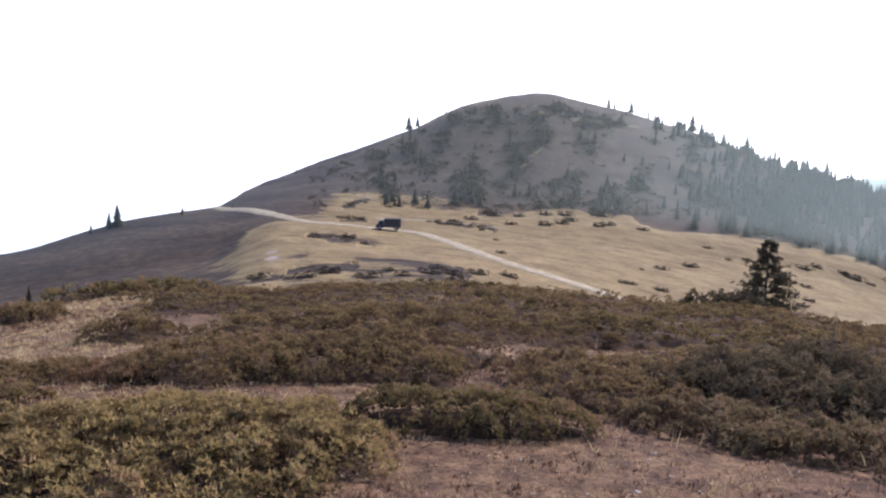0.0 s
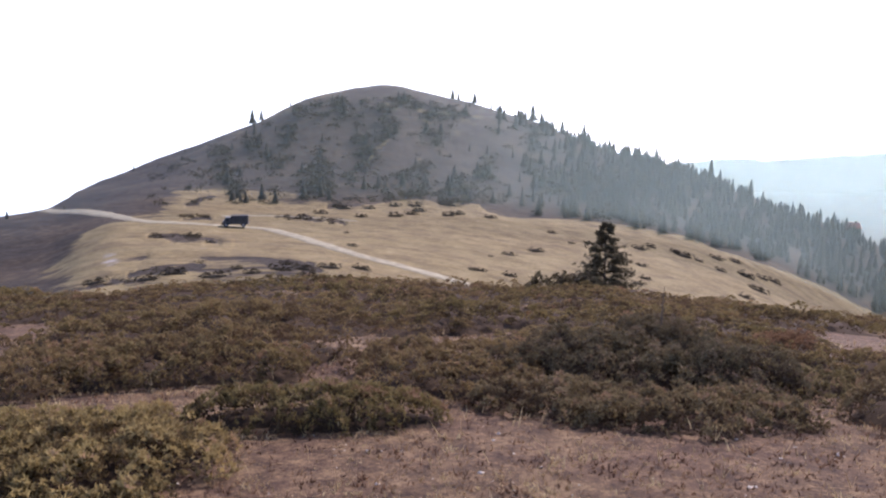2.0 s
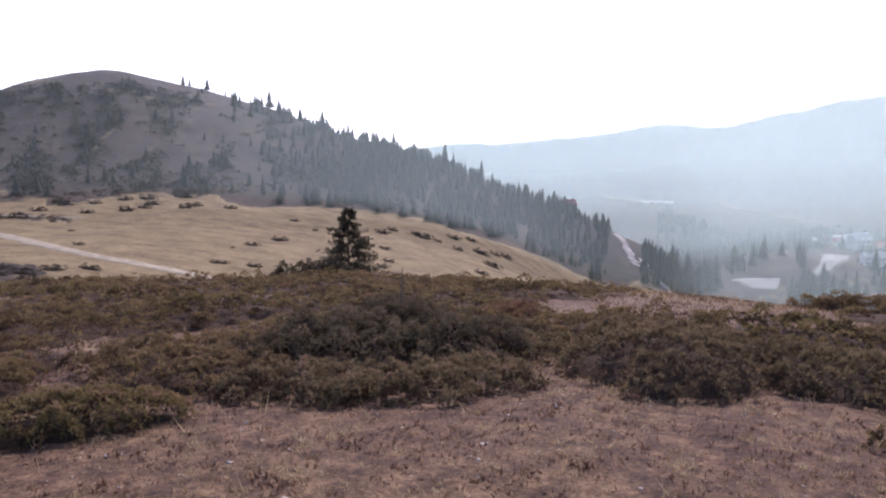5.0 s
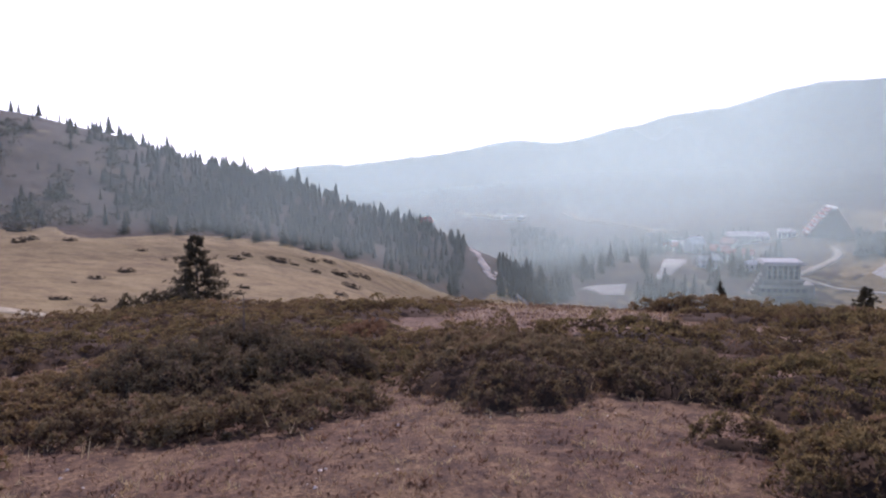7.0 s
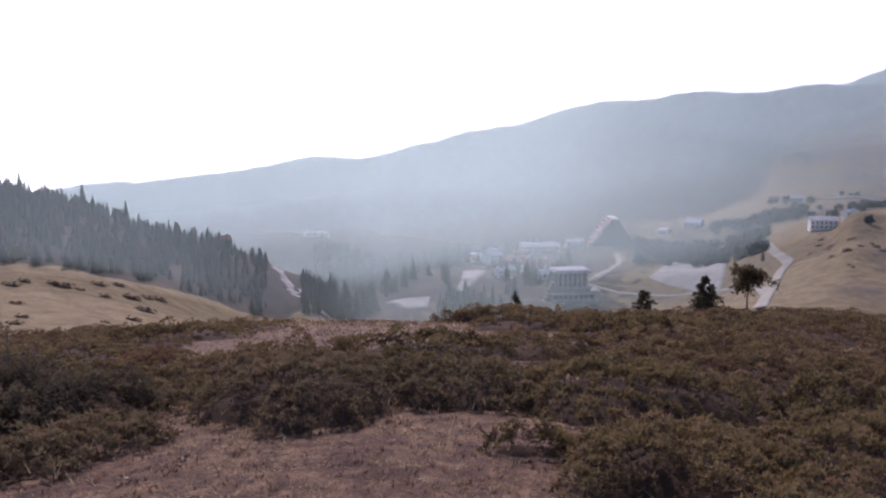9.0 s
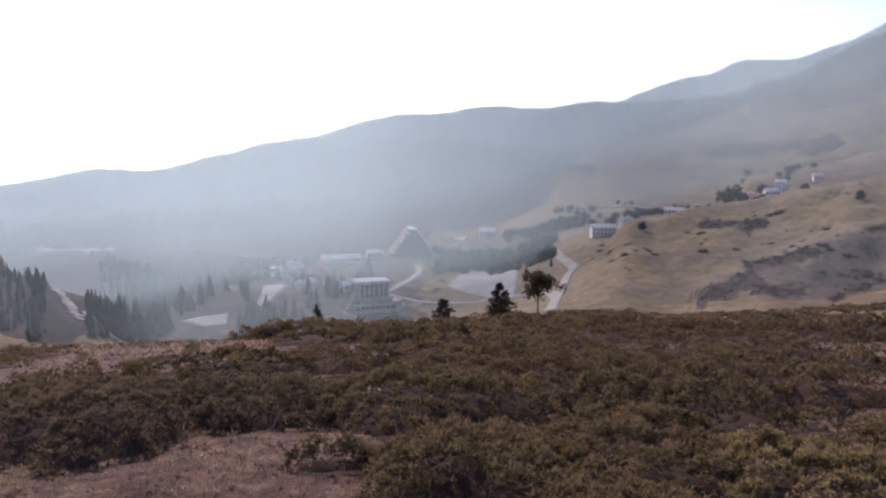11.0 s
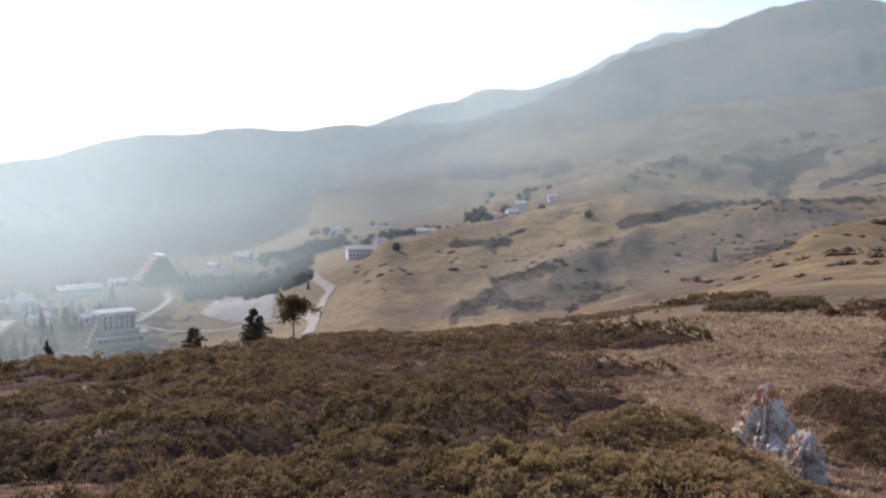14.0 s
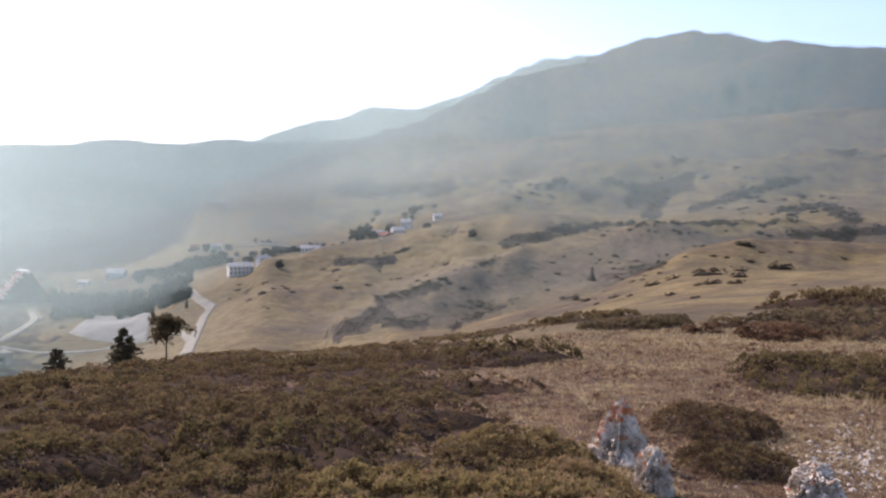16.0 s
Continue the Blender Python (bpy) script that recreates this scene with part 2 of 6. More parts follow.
def part(name, bm, material, parent, label=""):
    me = bpy.data.meshes.new(name)
    bm.to_mesh(me)
    bm.free()
    return put(name, me, material, parent, label)


# ---- materials ----
class Nodes:
    """A little shorthand for node materials."""

    def __init__(self, name):
        self.mat = bpy.data.materials.new(name)
        self.mat.use_nodes = True
        self.tree = self.mat.node_tree
        self.bsdf = self.tree.nodes["Principled BSDF"]
        self.out = self.tree.nodes["Material Output"]

    def add(self, kind, **settings):
        node = self.tree.nodes.new(kind)
        for key, value in settings.items():
            node.inputs[key.replace("_", " ")].default_value = value
        return node

    def link(self, a, b):
        self.tree.links.new(a, b)

    def noise(self, scale, detail=5.0, rough=0.6, coord="Object"):
        tc = self.tree.nodes.new("ShaderNodeTexCoord")
        n = self.add("ShaderNodeTexNoise", Scale=scale, Detail=detail, Roughness=rough)
        self.link(tc.outputs[coord], n.inputs["Vector"])
        return n.outputs["Fac"]

    def ramp(self, fac, *stops):
        r = self.tree.nodes.new("ShaderNodeValToRGB")
        el = r.color_ramp.elements
        while len(el) < len(stops):
            el.new(0.5)
        for e, (pos, col) in zip(el, stops):
            e.position, e.color = pos, (*col, 1) if len(col) == 3 else col
        self.link(fac, r.inputs["Fac"])
        return r.outputs["Color"]

    def range(self, fac, a, b, lo=0.0, hi=1.0):
        r = self.add("ShaderNodeMapRange")
        for key, v in zip(("From Min", "From Max", "To Min", "To Max"), (a, b, lo, hi)):
            r.inputs[key].default_value = v
        self.link(fac, r.inputs["Value"])
        return r.outputs["Result"]

    def mix(self, fac, a, b):
        m = self.tree.nodes.new("ShaderNodeMix")
        m.data_type = "RGBA"
        for socket, v in ((m.inputs[0], fac), (m.inputs[6], a), (m.inputs[7], b)):
            if isinstance(v, (int, float)):
                socket.default_value = v
            elif isinstance(v, tuple):
                socket.default_value = (*v, 1)
            else:
                self.link(v, socket)
        return m.outputs[2]

    def math(self, op, a, b=0.0):
        m = self.tree.nodes.new("ShaderNodeMath")
        m.operation = op
        for socket, v in zip(m.inputs, (a, b)):
            if isinstance(v, (int, float)):
                socket.default_value = v
            else:
                self.link(v, socket)
        return m.outputs[0]

    def attr(self, name):
        n = self.tree.nodes.new("ShaderNodeAttribute")
        n.attribute_name = name
        return n.outputs["Fac"]

    def random(self):
        return self.tree.nodes.new("ShaderNodeObjectInfo").outputs["Random"]

    def island(self):
        return self.tree.nodes.new("ShaderNodeNewGeometry").outputs["Random Per Island"]

    def finish(self, color, rough=0.9, bump=None, strength=0.4, distance=0.05, specular=0.2):
        if isinstance(color, tuple):
            self.bsdf.inputs["Base Color"].default_value = (*color, 1)
        else:
            self.link(color, self.bsdf.inputs["Base Color"])
        self.bsdf.inputs["Roughness"].default_value = rough
        self.bsdf.inputs["Specular IOR Level"].default_value = specular
        if bump is not None:
            b = self.add("ShaderNodeBump", Strength=strength, Distance=distance)
            self.link(bump, b.inputs["Height"])
            self.link(b.outputs["Normal"], self.bsdf.inputs["Normal"])
        return self.mat


def ground_material():
    """Dry alpine grassland with patches of dwarf shrub, bare soil and scree, by the cover of the land."""
    n = Nodes("dry_grassland")
    fine, mid, wide = n.noise(26, 9, 0.8), n.noise(0.45, 7, 0.65), n.noise(0.02, 6, 0.6)
    tuft = n.noise(5.5, 5, 0.65)
    blend = n.math("ADD", n.math("MULTIPLY", fine, 0.6), n.math("MULTIPLY", tuft, 0.4))
    grass = n.ramp(blend, (0.40, (0.026, 0.015, 0.010)), (0.5, (0.100, 0.060, 0.031)), (0.6, (0.22, 0.145, 0.072)))
    heath = n.ramp(blend, (0.40, (0.024, 0.014, 0.009)), (0.51, (0.084, 0.047, 0.027)), (0.62, (0.19, 0.118, 0.062)))
    near = n.mix(n.range(mid, 0.42, 0.6), grass, heath)
    meadow = n.ramp(n.noise(0.16, 9, 0.72), (0.3, (0.090, 0.064, 0.029)), (0.52, (0.172, 0.129, 0.056)), (0.72, (0.240, 0.185, 0.086)))
    speck = n.ramp(n.math("ADD", n.math("MULTIPLY", n.noise(1.3, 7, 0.75), 0.55), n.math("MULTIPLY", n.noise(7, 7, 0.75), 0.45)), (0.36, (0.45, 0.42, 0.4)), (0.6, (1.12, 1.1, 1.08)))
    tussock = n.tree.nodes.new("ShaderNodeMix")
    tussock.data_type, tussock.blend_type = "RGBA", "MULTIPLY"
    tussock.inputs[0].default_value = 0.85
    n.link(meadow, tussock.inputs[6])
    n.link(speck, tussock.inputs[7])
    meadow = tussock.outputs[2]
    brown = n.ramp(n.noise(0.3, 9, 0.75), (0.34, (0.045, 0.032, 0.021)), (0.55, (0.096, 0.072, 0.044)), (0.7, (0.15, 0.114, 0.067)))
    edge = n.range(n.math("ADD", n.attr("heath"), n.math("MULTIPLY", n.math("SUBTRACT", n.noise(0.035, 8, 0.7), 0.5), 1.6)), 0.36, 0.66)
    meadow = n.mix(edge, meadow, brown)
    ground = n.mix(n.attr("far"), near, meadow)
    ground = n.mix(n.range(wide, 0.45, 0.7, 0.0, 0.35), ground, (0.17, 0.135, 0.06))
    shrub = n.ramp(n.math("ADD", n.math("MULTIPLY", n.noise(0.55, 9, 0.75), 0.65), n.math("MULTIPLY", n.noise(0.045, 5, 0.6), 0.35)), (0.36, (0.012, 0.009, 0.006)), (0.5, (0.034, 0.024, 0.014)), (0.62, (0.082, 0.056, 0.030)))
    edge = n.range(n.math("ADD", n.attr("shrub"), n.math("MULTIPLY", n.math("SUBTRACT", n.noise(0.11, 9, 0.72), 0.5), 1.5)), 0.44, 0.56)
    ground = n.mix(edge, ground, shrub)
    stone = n.ramp(n.noise(0.6, 6, 0.7), (0.3, (0.15, 0.13, 0.10)), (0.7, (0.30, 0.265, 0.22)))
    ground = n.mix(n.range(n.math("ADD", n.attr("bare"), n.math("MULTIPLY", n.math("SUBTRACT", n.noise(0.2, 6, 0.7), 0.5), 0.8)), 0.45, 0.6), ground, stone)
    mat = n.finish(ground, 0.95, n.math("ADD", fine, mid), 0.5, 0.06, 0.1)
    swell = n.add("ShaderNodeBump", Distance=3.5)
    n.link(n.math("MULTIPLY", n.attr("far"), 0.75), swell.inputs["Strength"])
    n.link(n.math("ADD", n.noise(0.03, 8, 0.62), n.math("MULTIPLY", n.attr("shrub"), 0.25)), swell.inputs["Height"])
    fold = n.add("ShaderNodeBump", Distance=38.0)
    n.link(n.math("MULTIPLY", n.attr("remote"), 0.8), fold.inputs["Strength"])
    n.link(n.noise(0.0055, 7, 0.6), fold.inputs["Height"])
    n.link(fold.outputs["Normal"], swell.inputs["Normal"])
    n.link(swell.outputs["Normal"], n.tree.nodes["Bump"].inputs["Normal"])
    return mat


GRASSLAND = ground_material()

# ---- ground: one sheet from the knoll to the horizon ----
def build_ground():
    fine = np.arange(-36, 126, 0.27)
    coarse = np.arange(126, 324, 3.0)
    az = np.concatenate([fine, coarse])
    d = np.concatenate([[0.002, 0.15], np.geomspace(0.4, 30, 70), np.geomspace(30.6, 600, 185), np.geomspace(606, 4690, 125)])
    A, D = np.meshgrid(np.radians(az), d, indexing="ij")
    X, Y = (D * np.sin(A)).ravel(), (D * np.cos(A)).ravel()
    Z = np.concatenate([land(X[k:k + 40000], Y[k:k + 40000]) for k in range(0, len(X), 40000)])
    na, nd = len(az), len(d)
    i, j = np.meshgrid(np.arange(na), np.arange(nd - 1), indexing="ij")
    i2 = (i + 1) % na
    faces = np.stack([i * nd + j, i * nd + j + 1, i2 * nd + j + 1, i2 * nd + j], -1).reshape(-1, 4)
    verts = np.stack([X, Y, Z], 1)
    AZ, DD = np.degrees(A).ravel(), D.ravel()
    AZ = (AZ + 180) % 360 - 180
    shrub, bare, heath = cover(AZ, DD, X, Y)
    far = smooth(15, 38, DD)
    me = mesh_of("ground", verts, faces, (("shrub", shrub), ("bare", bare), ("heath", heath), ("far", far), ("remote", smooth(700, 1700, DD))))
    return tagged(put("ground", smooth_shaded(me), GRASSLAND), "dry tan alpine grassland rolling from a knoll to hazy mountains", "ground", kind="structure")


# thickets (with one painted shadow, the short strip at bearing 98) and bare streaks by bearing and angle of sight, end
# to end, half width in degrees, thickness
LOW_THICKETS_AND_SHADOW = [(82.36, -9.73, 85.43, -8.49, 0.59, 1.2), (85.1, -7.5, 89.27, -6.5, 0.31, 1.2), (85.83, -9.21, 88.35, -9.06, 0.49, 0.7), (93.65, -3.54, 98, -2.42, 0.38, 1.1), (98, -2.42, 100.24, -2.08, 0.21, 1.1), (100.74, -5.59, 104.02, -4.7, 0.38, 0.6), (99.5, -2.14, 112.52, -1.46, 0.12, 1),
                (82.3, -5.03, 86.14, -4.86, 0.38, 0.8), (97.78, -7.24, 98.91, -7.04, 0.14, 0.9), (89.3, -8, 94.72, -7.58, 0.17, 0.6), (91.95, -5.05, 93.1, -4.71, 0.17, 0.7), (90.11, -9.32, 93.19, -7.9, 0.21, 0.6)]
HIGH_THICKETS = [(102.03, -0.26, 105.41, 1.07, 0.63, 1), (103.16, -1.21, 104.2, 0.05, 0.56, 1), (98.5, -0.35, 99.8, -0.09, 0.38, 0.8), (104.64, 2.28, 106.21, 2.91, 0.31, 0.9), (104.24, 3.56, 106.94, 3.97, 0.21, 0.9), (105.84, -0.91, 109.44, 0.31, 0.21, 1), (109.44, 0.31, 112.39, 1.15, 0.17, 0.9),
                 (110.26, 0.83, 112.07, 1.11, 0.24, 0.9), (111.17, -0.76, 114.4, -0.38, 0.17, 0.9), (114.09, -0.67, 115.85, -1.24, 0.31, 1), (111.9, -2.16, 115.12, -2.31, 0.28, 1.1), (114.16, -2.07, 117.19, -1.81, 0.28, 1), (96.02, 0.24, 97.52, 0.85, 0.31, 0.7), (108.91, 4.47, 111.6, 4.1, 0.28, 0.6),
                 (99.77, 0.89, 102.37, 0.38, 0.28, 0.7), (112.95, 3.16, 116.97, 2.37, 0.21, 0.6)]
FAR_THICKETS = [(82.23, -0.17, 89.89, 0.3, 0.69, 0.7), (92.9, 2.96, 98.17, 3.8, 0.24, 0.6), (97.34, 6.29, 101.06, 5.94, 0.42, 0.5), (103.97, 5.75, 109.13, 7.11, 0.35, 0.6), (106, 7.88, 108.06, 8.19, 0.24, 0.5), (111.43, 7.75, 114.59, 8.31, 0.31, 0.6), (113.16, 5.3, 116.81, 5.56, 0.24, 0.6),
                (86.01, 2.13, 92.9, 2.96, 0.28, 0.5), (109.05, 8.85, 111.39, 8.43, 0.14, -0.6), (111.43, 7.58, 112.74, 7.3, 0.14, -0.6)]
WEST_THICKETS = [(2.64, -6.41, 7.47, -5.72, 0.31, 1), (7.47, -5.64, 12.85, -5.96, 0.35, 1), (-8.99, -8.17, -4.87, -8.61, 0.21, 0.8), (-10.16, -10.58, -5.66, -10.31, 0.24, 0.8), (-12.72, -11.22, -9.06, -10.99, 0.21, 0.8), (-1.04, -10.35, 2.09, -10.65, 0.21, 0.9), (-1.04, -7.2, 3.62, -7.51, 0.08, 1),
                 (-7.11, -7.07, -5.24, -7.12, 0.07, 0.9), (-6.35, -6.13, -4.84, -5.83, 0.17, 0.7)]
BARE_STRIPS = [(6.8, -1.64, 3.97, -4.35, 0.08, 0.42), (8.94, -3.12, 7.26, -5.26, 0.08, 0.36), (3.56, -2.45, 2.61, -3.8, 0.07, 0.36), (20.54, -4.49, 21.64, -5, 0.1, 0.36), (-8.65, -9.49, -4.11, -8.81, 0.49, 0.5)]
# the foot of the hill: bearings and distances
FOOT = ((-13, -8, 2.05, 6.32, 12.85, 13.26, 15.17, 19.98, 23.21, 24.98, 27.03, 29.07, 32.01, 34, 37.5, 40.5, 45), (195, 212, 231.2, 236.5, 252.2, 235.5, 229.7, 245.9, 253.8, 251.1, 257.7, 253.5, 261.1, 268, 282, 325, 380))


def strips(rows, az, el):
    """How thick the strips lie over bearings and angles of sight, with wavering edges."""
    az = az + 1.3 * fbm(az * 0.9, el * 2.1, 3)
    el = el + 0.7 * fbm(az * 0.8 + 40, el * 2.2, 3)
    total = 0 * az
    for a0, e0, a1, e1, half, thick in rows:
        t = np.clip(((az - a0) * (a1 - a0) + (el - e0) * (e1 - e0)) / ((a1 - a0) ** 2 + (e1 - e0) ** 2), 0, 1)
        q = np.hypot(az - a0 - t * (a1 - a0), el - e0 - t * (e1 - e0)) / half
        here = thick * np.exp(-q**4) * (0.78 + 0.4 * vnoise(az * 2.1 + 7, el * 5.5))
        total = np.where(np.abs(total) > np.abs(here), total, here)
    return total


def seen(az, el):
    """How far off the ground is that shows at a bearing and an angle of sight."""
    d = np.geomspace(60, 2400, 800)
    up = land(d * math.sin(radians(az)), d * math.cos(radians(az))) - EYE
    met = up >= d * math.tan(radians(el))
    return float(d[met.argmax()]) if met.any() else 2400.0


def cover(az, d, x, y):
    """Where dwarf shrub and where bare stone covers the far ground."""
    knot = lambda k, c: np.interp(az, AZ_GRID, KNOTS[:, k, c])
    hill = smooth(-13, -9.5, az) * smooth(46, 41, az) * smooth(0.99, 1.03, d / np.interp(az, FOOT[0], FOOT[1]))
    patch = smooth(0.0, 1.0, 1 - np.hypot((az + 4.5) / 7.5, (d - 232) / 34))          # pale shoulder above the track
    hill = hill * (1 - 0.9 * patch) * (1 - 0.35 * smooth(280, 420, d) * smooth(18, 4, az))
    left = 1.15 * smooth(-8.0, -15.0, az - 0.03 * (d - 165) + 13 * fbm(x * 0.03, y * 0.03)) * smooth(60, 100, d)
    wood = np.maximum(smooth(39, 43, az) * smooth(72, 60, az) * smooth(300, 360, d) * 0.62, smooth(41, 43, az) * smooth(51, 49, az) * smooth(350, 390, d) * smooth(1000, 900, d))
    meadows = smooth(62, 74, az) * smooth(120, 200, d) * (0.16 + 0.9 * fbm(x * 0.013, y * 0.013))
    far = smooth(1500, 2000, d) * (0.75 - 0.55 * smooth(78, 96, az)) * (1 + 2.2 * fbm(x * 0.0028, y * 0.0028) * smooth(78, 90, az)) + 0.30 * smooth(1150, 1300, d) * smooth(74, 80, az)
    far = np.maximum(far, 1.1 * smooth(850, 1150, d) * smooth(78, 66, az))
    shrub = np.maximum.reduce([hill * (0.88 + 0.6 * fbm(x * 0.012, y * 0.025)), left, wood, meadows * (d < 1400), far]) * smooth(50, 90, d)
    el = np.degrees(np.arctan2(land(x, y) - EYE, d))
    gully = 0 * az
    for group, d0, d1 in ((LOW_THICKETS_AND_SHADOW, 180, 620), (HIGH_THICKETS, 320, 1250), (FAR_THICKETS, 1000, 3400), (WEST_THICKETS, 80, 300)):
        gully = np.maximum(gully, strips(group, az, el) * smooth(d0 * 0.9, d0, d) * smooth(d1 * 1.1, d1, d))
    bald = strips(BARE_STRIPS, az, el) * smooth(90, 110, d) * smooth(460, 420, d)
    saddle = smooth(-13, -9.5, az) * smooth(6, -1, az) * smooth(150, 118, d) * smooth(70, 90, d) * (0.42 + 1.1 * fbm(x * 0.05, y * 0.16))
    slope = 0.5 * smooth(63, 67, az) * smooth(86, 79, az) * smooth(585, 660, d) * smooth(860, 760, d)
    shrub = np.maximum.reduce([shrub, saddle, slope])
    shrub = np.maximum(shrub, gully * (0.8 + 0.4 * vnoise(x * 0.035, y * 0.035)) + 0.35 * smooth(0.15, 0.5, gully) * fbm(x * 0.06, y * 0.06)) - 1.1 * bald
    along = np.interp(az, AZ_GRID, RIDGES[0][0]), np.interp(az, AZ_GRID, RIDGES[1][0])
    heath = smooth(84, 88, az) * smooth(along[0], along[0] + 25, d) * smooth(along[1] - 6, along[1] - 35, d) * 0.85
    heath = np.maximum.reduce([heath, smooth(80, 86, az) * smooth(590, 700, d) * 0.48, smooth(1050, 1250, d) * (0.72 - 0.2 * smooth(78, 90, az)), 0.45 * smooth(76, 80, az) * smooth(500, 420, d)])
    heath = np.maximum(heath, smooth(74, 78, az) * smooth(200, 240, d) * smooth(along[0], along[0] + 30, d) * (0.43 + 0.9 * fbm(x * 0.011, y * 0.011)))
    stony = 0.42 * np.exp(-(((az + 6.5) / 2.6) ** 2 + ((d - 138) / 22) ** 2)) + 0.5 * np.exp(-(((az + 11.5) / 1.2) ** 2 + ((d - 125) / 40) ** 2))
    return shrub, np.maximum(stony, 0.55 * bald * (az < -5)), heath


ground = build_ground()


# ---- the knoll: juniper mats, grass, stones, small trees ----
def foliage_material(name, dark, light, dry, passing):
    """Small leaves: dark, light and dry colour by the tone of each spray, which on junipers carries painted shade; a
    little light passes through.
    """
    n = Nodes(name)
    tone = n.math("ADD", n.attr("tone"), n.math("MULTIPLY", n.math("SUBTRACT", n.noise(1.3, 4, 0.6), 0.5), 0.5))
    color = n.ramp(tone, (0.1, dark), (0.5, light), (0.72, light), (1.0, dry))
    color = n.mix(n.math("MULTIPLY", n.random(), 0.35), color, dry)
    mat = n.finish(color, 0.85, specular=0.06)
    lit = n.add("ShaderNodeBsdfTranslucent")
    n.link(color, lit.inputs["Color"])
    mix = n.add("ShaderNodeMixShader", Fac=passing)
    n.link(n.bsdf.outputs[0], mix.inputs[1])
    n.link(lit.outputs[0], mix.inputs[2])
    n.link(mix.outputs[0], n.out.inputs["Surface"])
    return mat


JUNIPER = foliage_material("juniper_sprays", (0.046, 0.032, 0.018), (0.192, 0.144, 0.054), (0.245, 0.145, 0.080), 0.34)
# darker copy: part of it is shade on upright fronts, put into the colour
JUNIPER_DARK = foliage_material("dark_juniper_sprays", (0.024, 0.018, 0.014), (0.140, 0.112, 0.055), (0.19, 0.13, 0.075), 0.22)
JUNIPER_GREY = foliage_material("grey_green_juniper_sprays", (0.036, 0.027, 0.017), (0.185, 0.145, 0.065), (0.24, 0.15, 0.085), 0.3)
# brighter copy: the sunlit look of some mats is put into the colour
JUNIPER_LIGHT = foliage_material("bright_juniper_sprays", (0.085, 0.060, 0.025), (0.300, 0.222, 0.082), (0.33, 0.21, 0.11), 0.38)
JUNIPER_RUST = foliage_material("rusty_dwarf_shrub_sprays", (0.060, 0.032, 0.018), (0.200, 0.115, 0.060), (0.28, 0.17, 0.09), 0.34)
MEADOW_SHRUB = foliage_material("dark_meadow_shrub", (0.018, 0.015, 0.011), (0.066, 0.055, 0.032), (0.10, 0.075, 0.048), 0.18)
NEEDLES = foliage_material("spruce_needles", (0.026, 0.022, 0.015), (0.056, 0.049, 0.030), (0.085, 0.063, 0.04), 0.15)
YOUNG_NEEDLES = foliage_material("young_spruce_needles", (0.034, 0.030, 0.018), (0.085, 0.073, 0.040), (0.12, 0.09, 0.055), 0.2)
LEAVES = foliage_material("autumn_leaves", (0.05, 0.04, 0.02), (0.11, 0.085, 0.04), (0.16, 0.10, 0.05), 0.25)


def wood_material(name, dark, light):
    n = Nodes(name)
    grain = n.noise(30, 6, 0.7)
    return n.finish(n.ramp(grain, (0.3, dark), (0.7, light)), 0.95, grain, 0.6, 0.01, 0.03)


BARK = wood_material("grey_brown_bark", (0.05, 0.04, 0.03), (0.13, 0.10, 0.075))
# dark enough to include the shade inside a juniper
TWIG_SHADE = wood_material("dark_twig_shade", (0.026, 0.017, 0.011), (0.062, 0.041, 0.024))
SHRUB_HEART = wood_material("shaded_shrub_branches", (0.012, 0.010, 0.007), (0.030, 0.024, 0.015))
STAKE = wood_material("weathered_wood", (0.10, 0.075, 0.05), (0.2, 0.15, 0.10))


def sprays(root, axis, length, width, blades, tone, gen, spread=0.55):
    """Blades fanning out of each root along its axis: vertices, triangles, tone."""
    n = len(root)
    a = axis / np.linalg.norm(axis, axis=1, keepdims=True)
    fan = a[:, None] + gen.normal(0, spread, (n, blades, 3))
    fan /= np.linalg.norm(fan, axis=2, keepdims=True)
    side = np.cross(fan, gen.normal(0, 1, (n, blades, 3)))
    side /= np.linalg.norm(side, axis=2, keepdims=True) + 1e-9
    ln = (length[:, None] * gen.uniform(0.6, 1.2, (n, blades)))[..., None]
    wd = (width[:, None] * gen.uniform(0.7, 1.2, (n, blades)))[..., None] / 2
    base = root[:, None] + fan * ln * 0.1
    verts = np.stack([base - side * wd, base + side * wd, base + fan * ln], 2).reshape(-1, 3)
    tones = np.repeat(np.clip(tone[:, None] + gen.uniform(-0.12, 0.12, (n, blades)), 0, 1).ravel(), 3)
    return verts, np.arange(len(verts)).reshape(-1, 3), tones


def mat_shape(u, v, height, seed):
    """Top of a juniper mat over its own plan: a low plateau with a steep, ragged rim."""
    r, ang = np.hypot(u, v), np.arctan2(v, u)
    rim = 1 + 0.6 * (vnoise(np.cos(ang) * 1.9 + seed * 3.1, np.sin(ang) * 1.9 + seed * 1.7) - 0.5) + 0.22 * (vnoise(np.cos(ang) * 6 + seed, np.sin(ang) * 6) - 0.5)
    q = r / rim
    dome = np.clip(1 - q**3.6, 0, 1) ** 0.6 * (1 - 0.25 * q * q)
    return q, height * dome


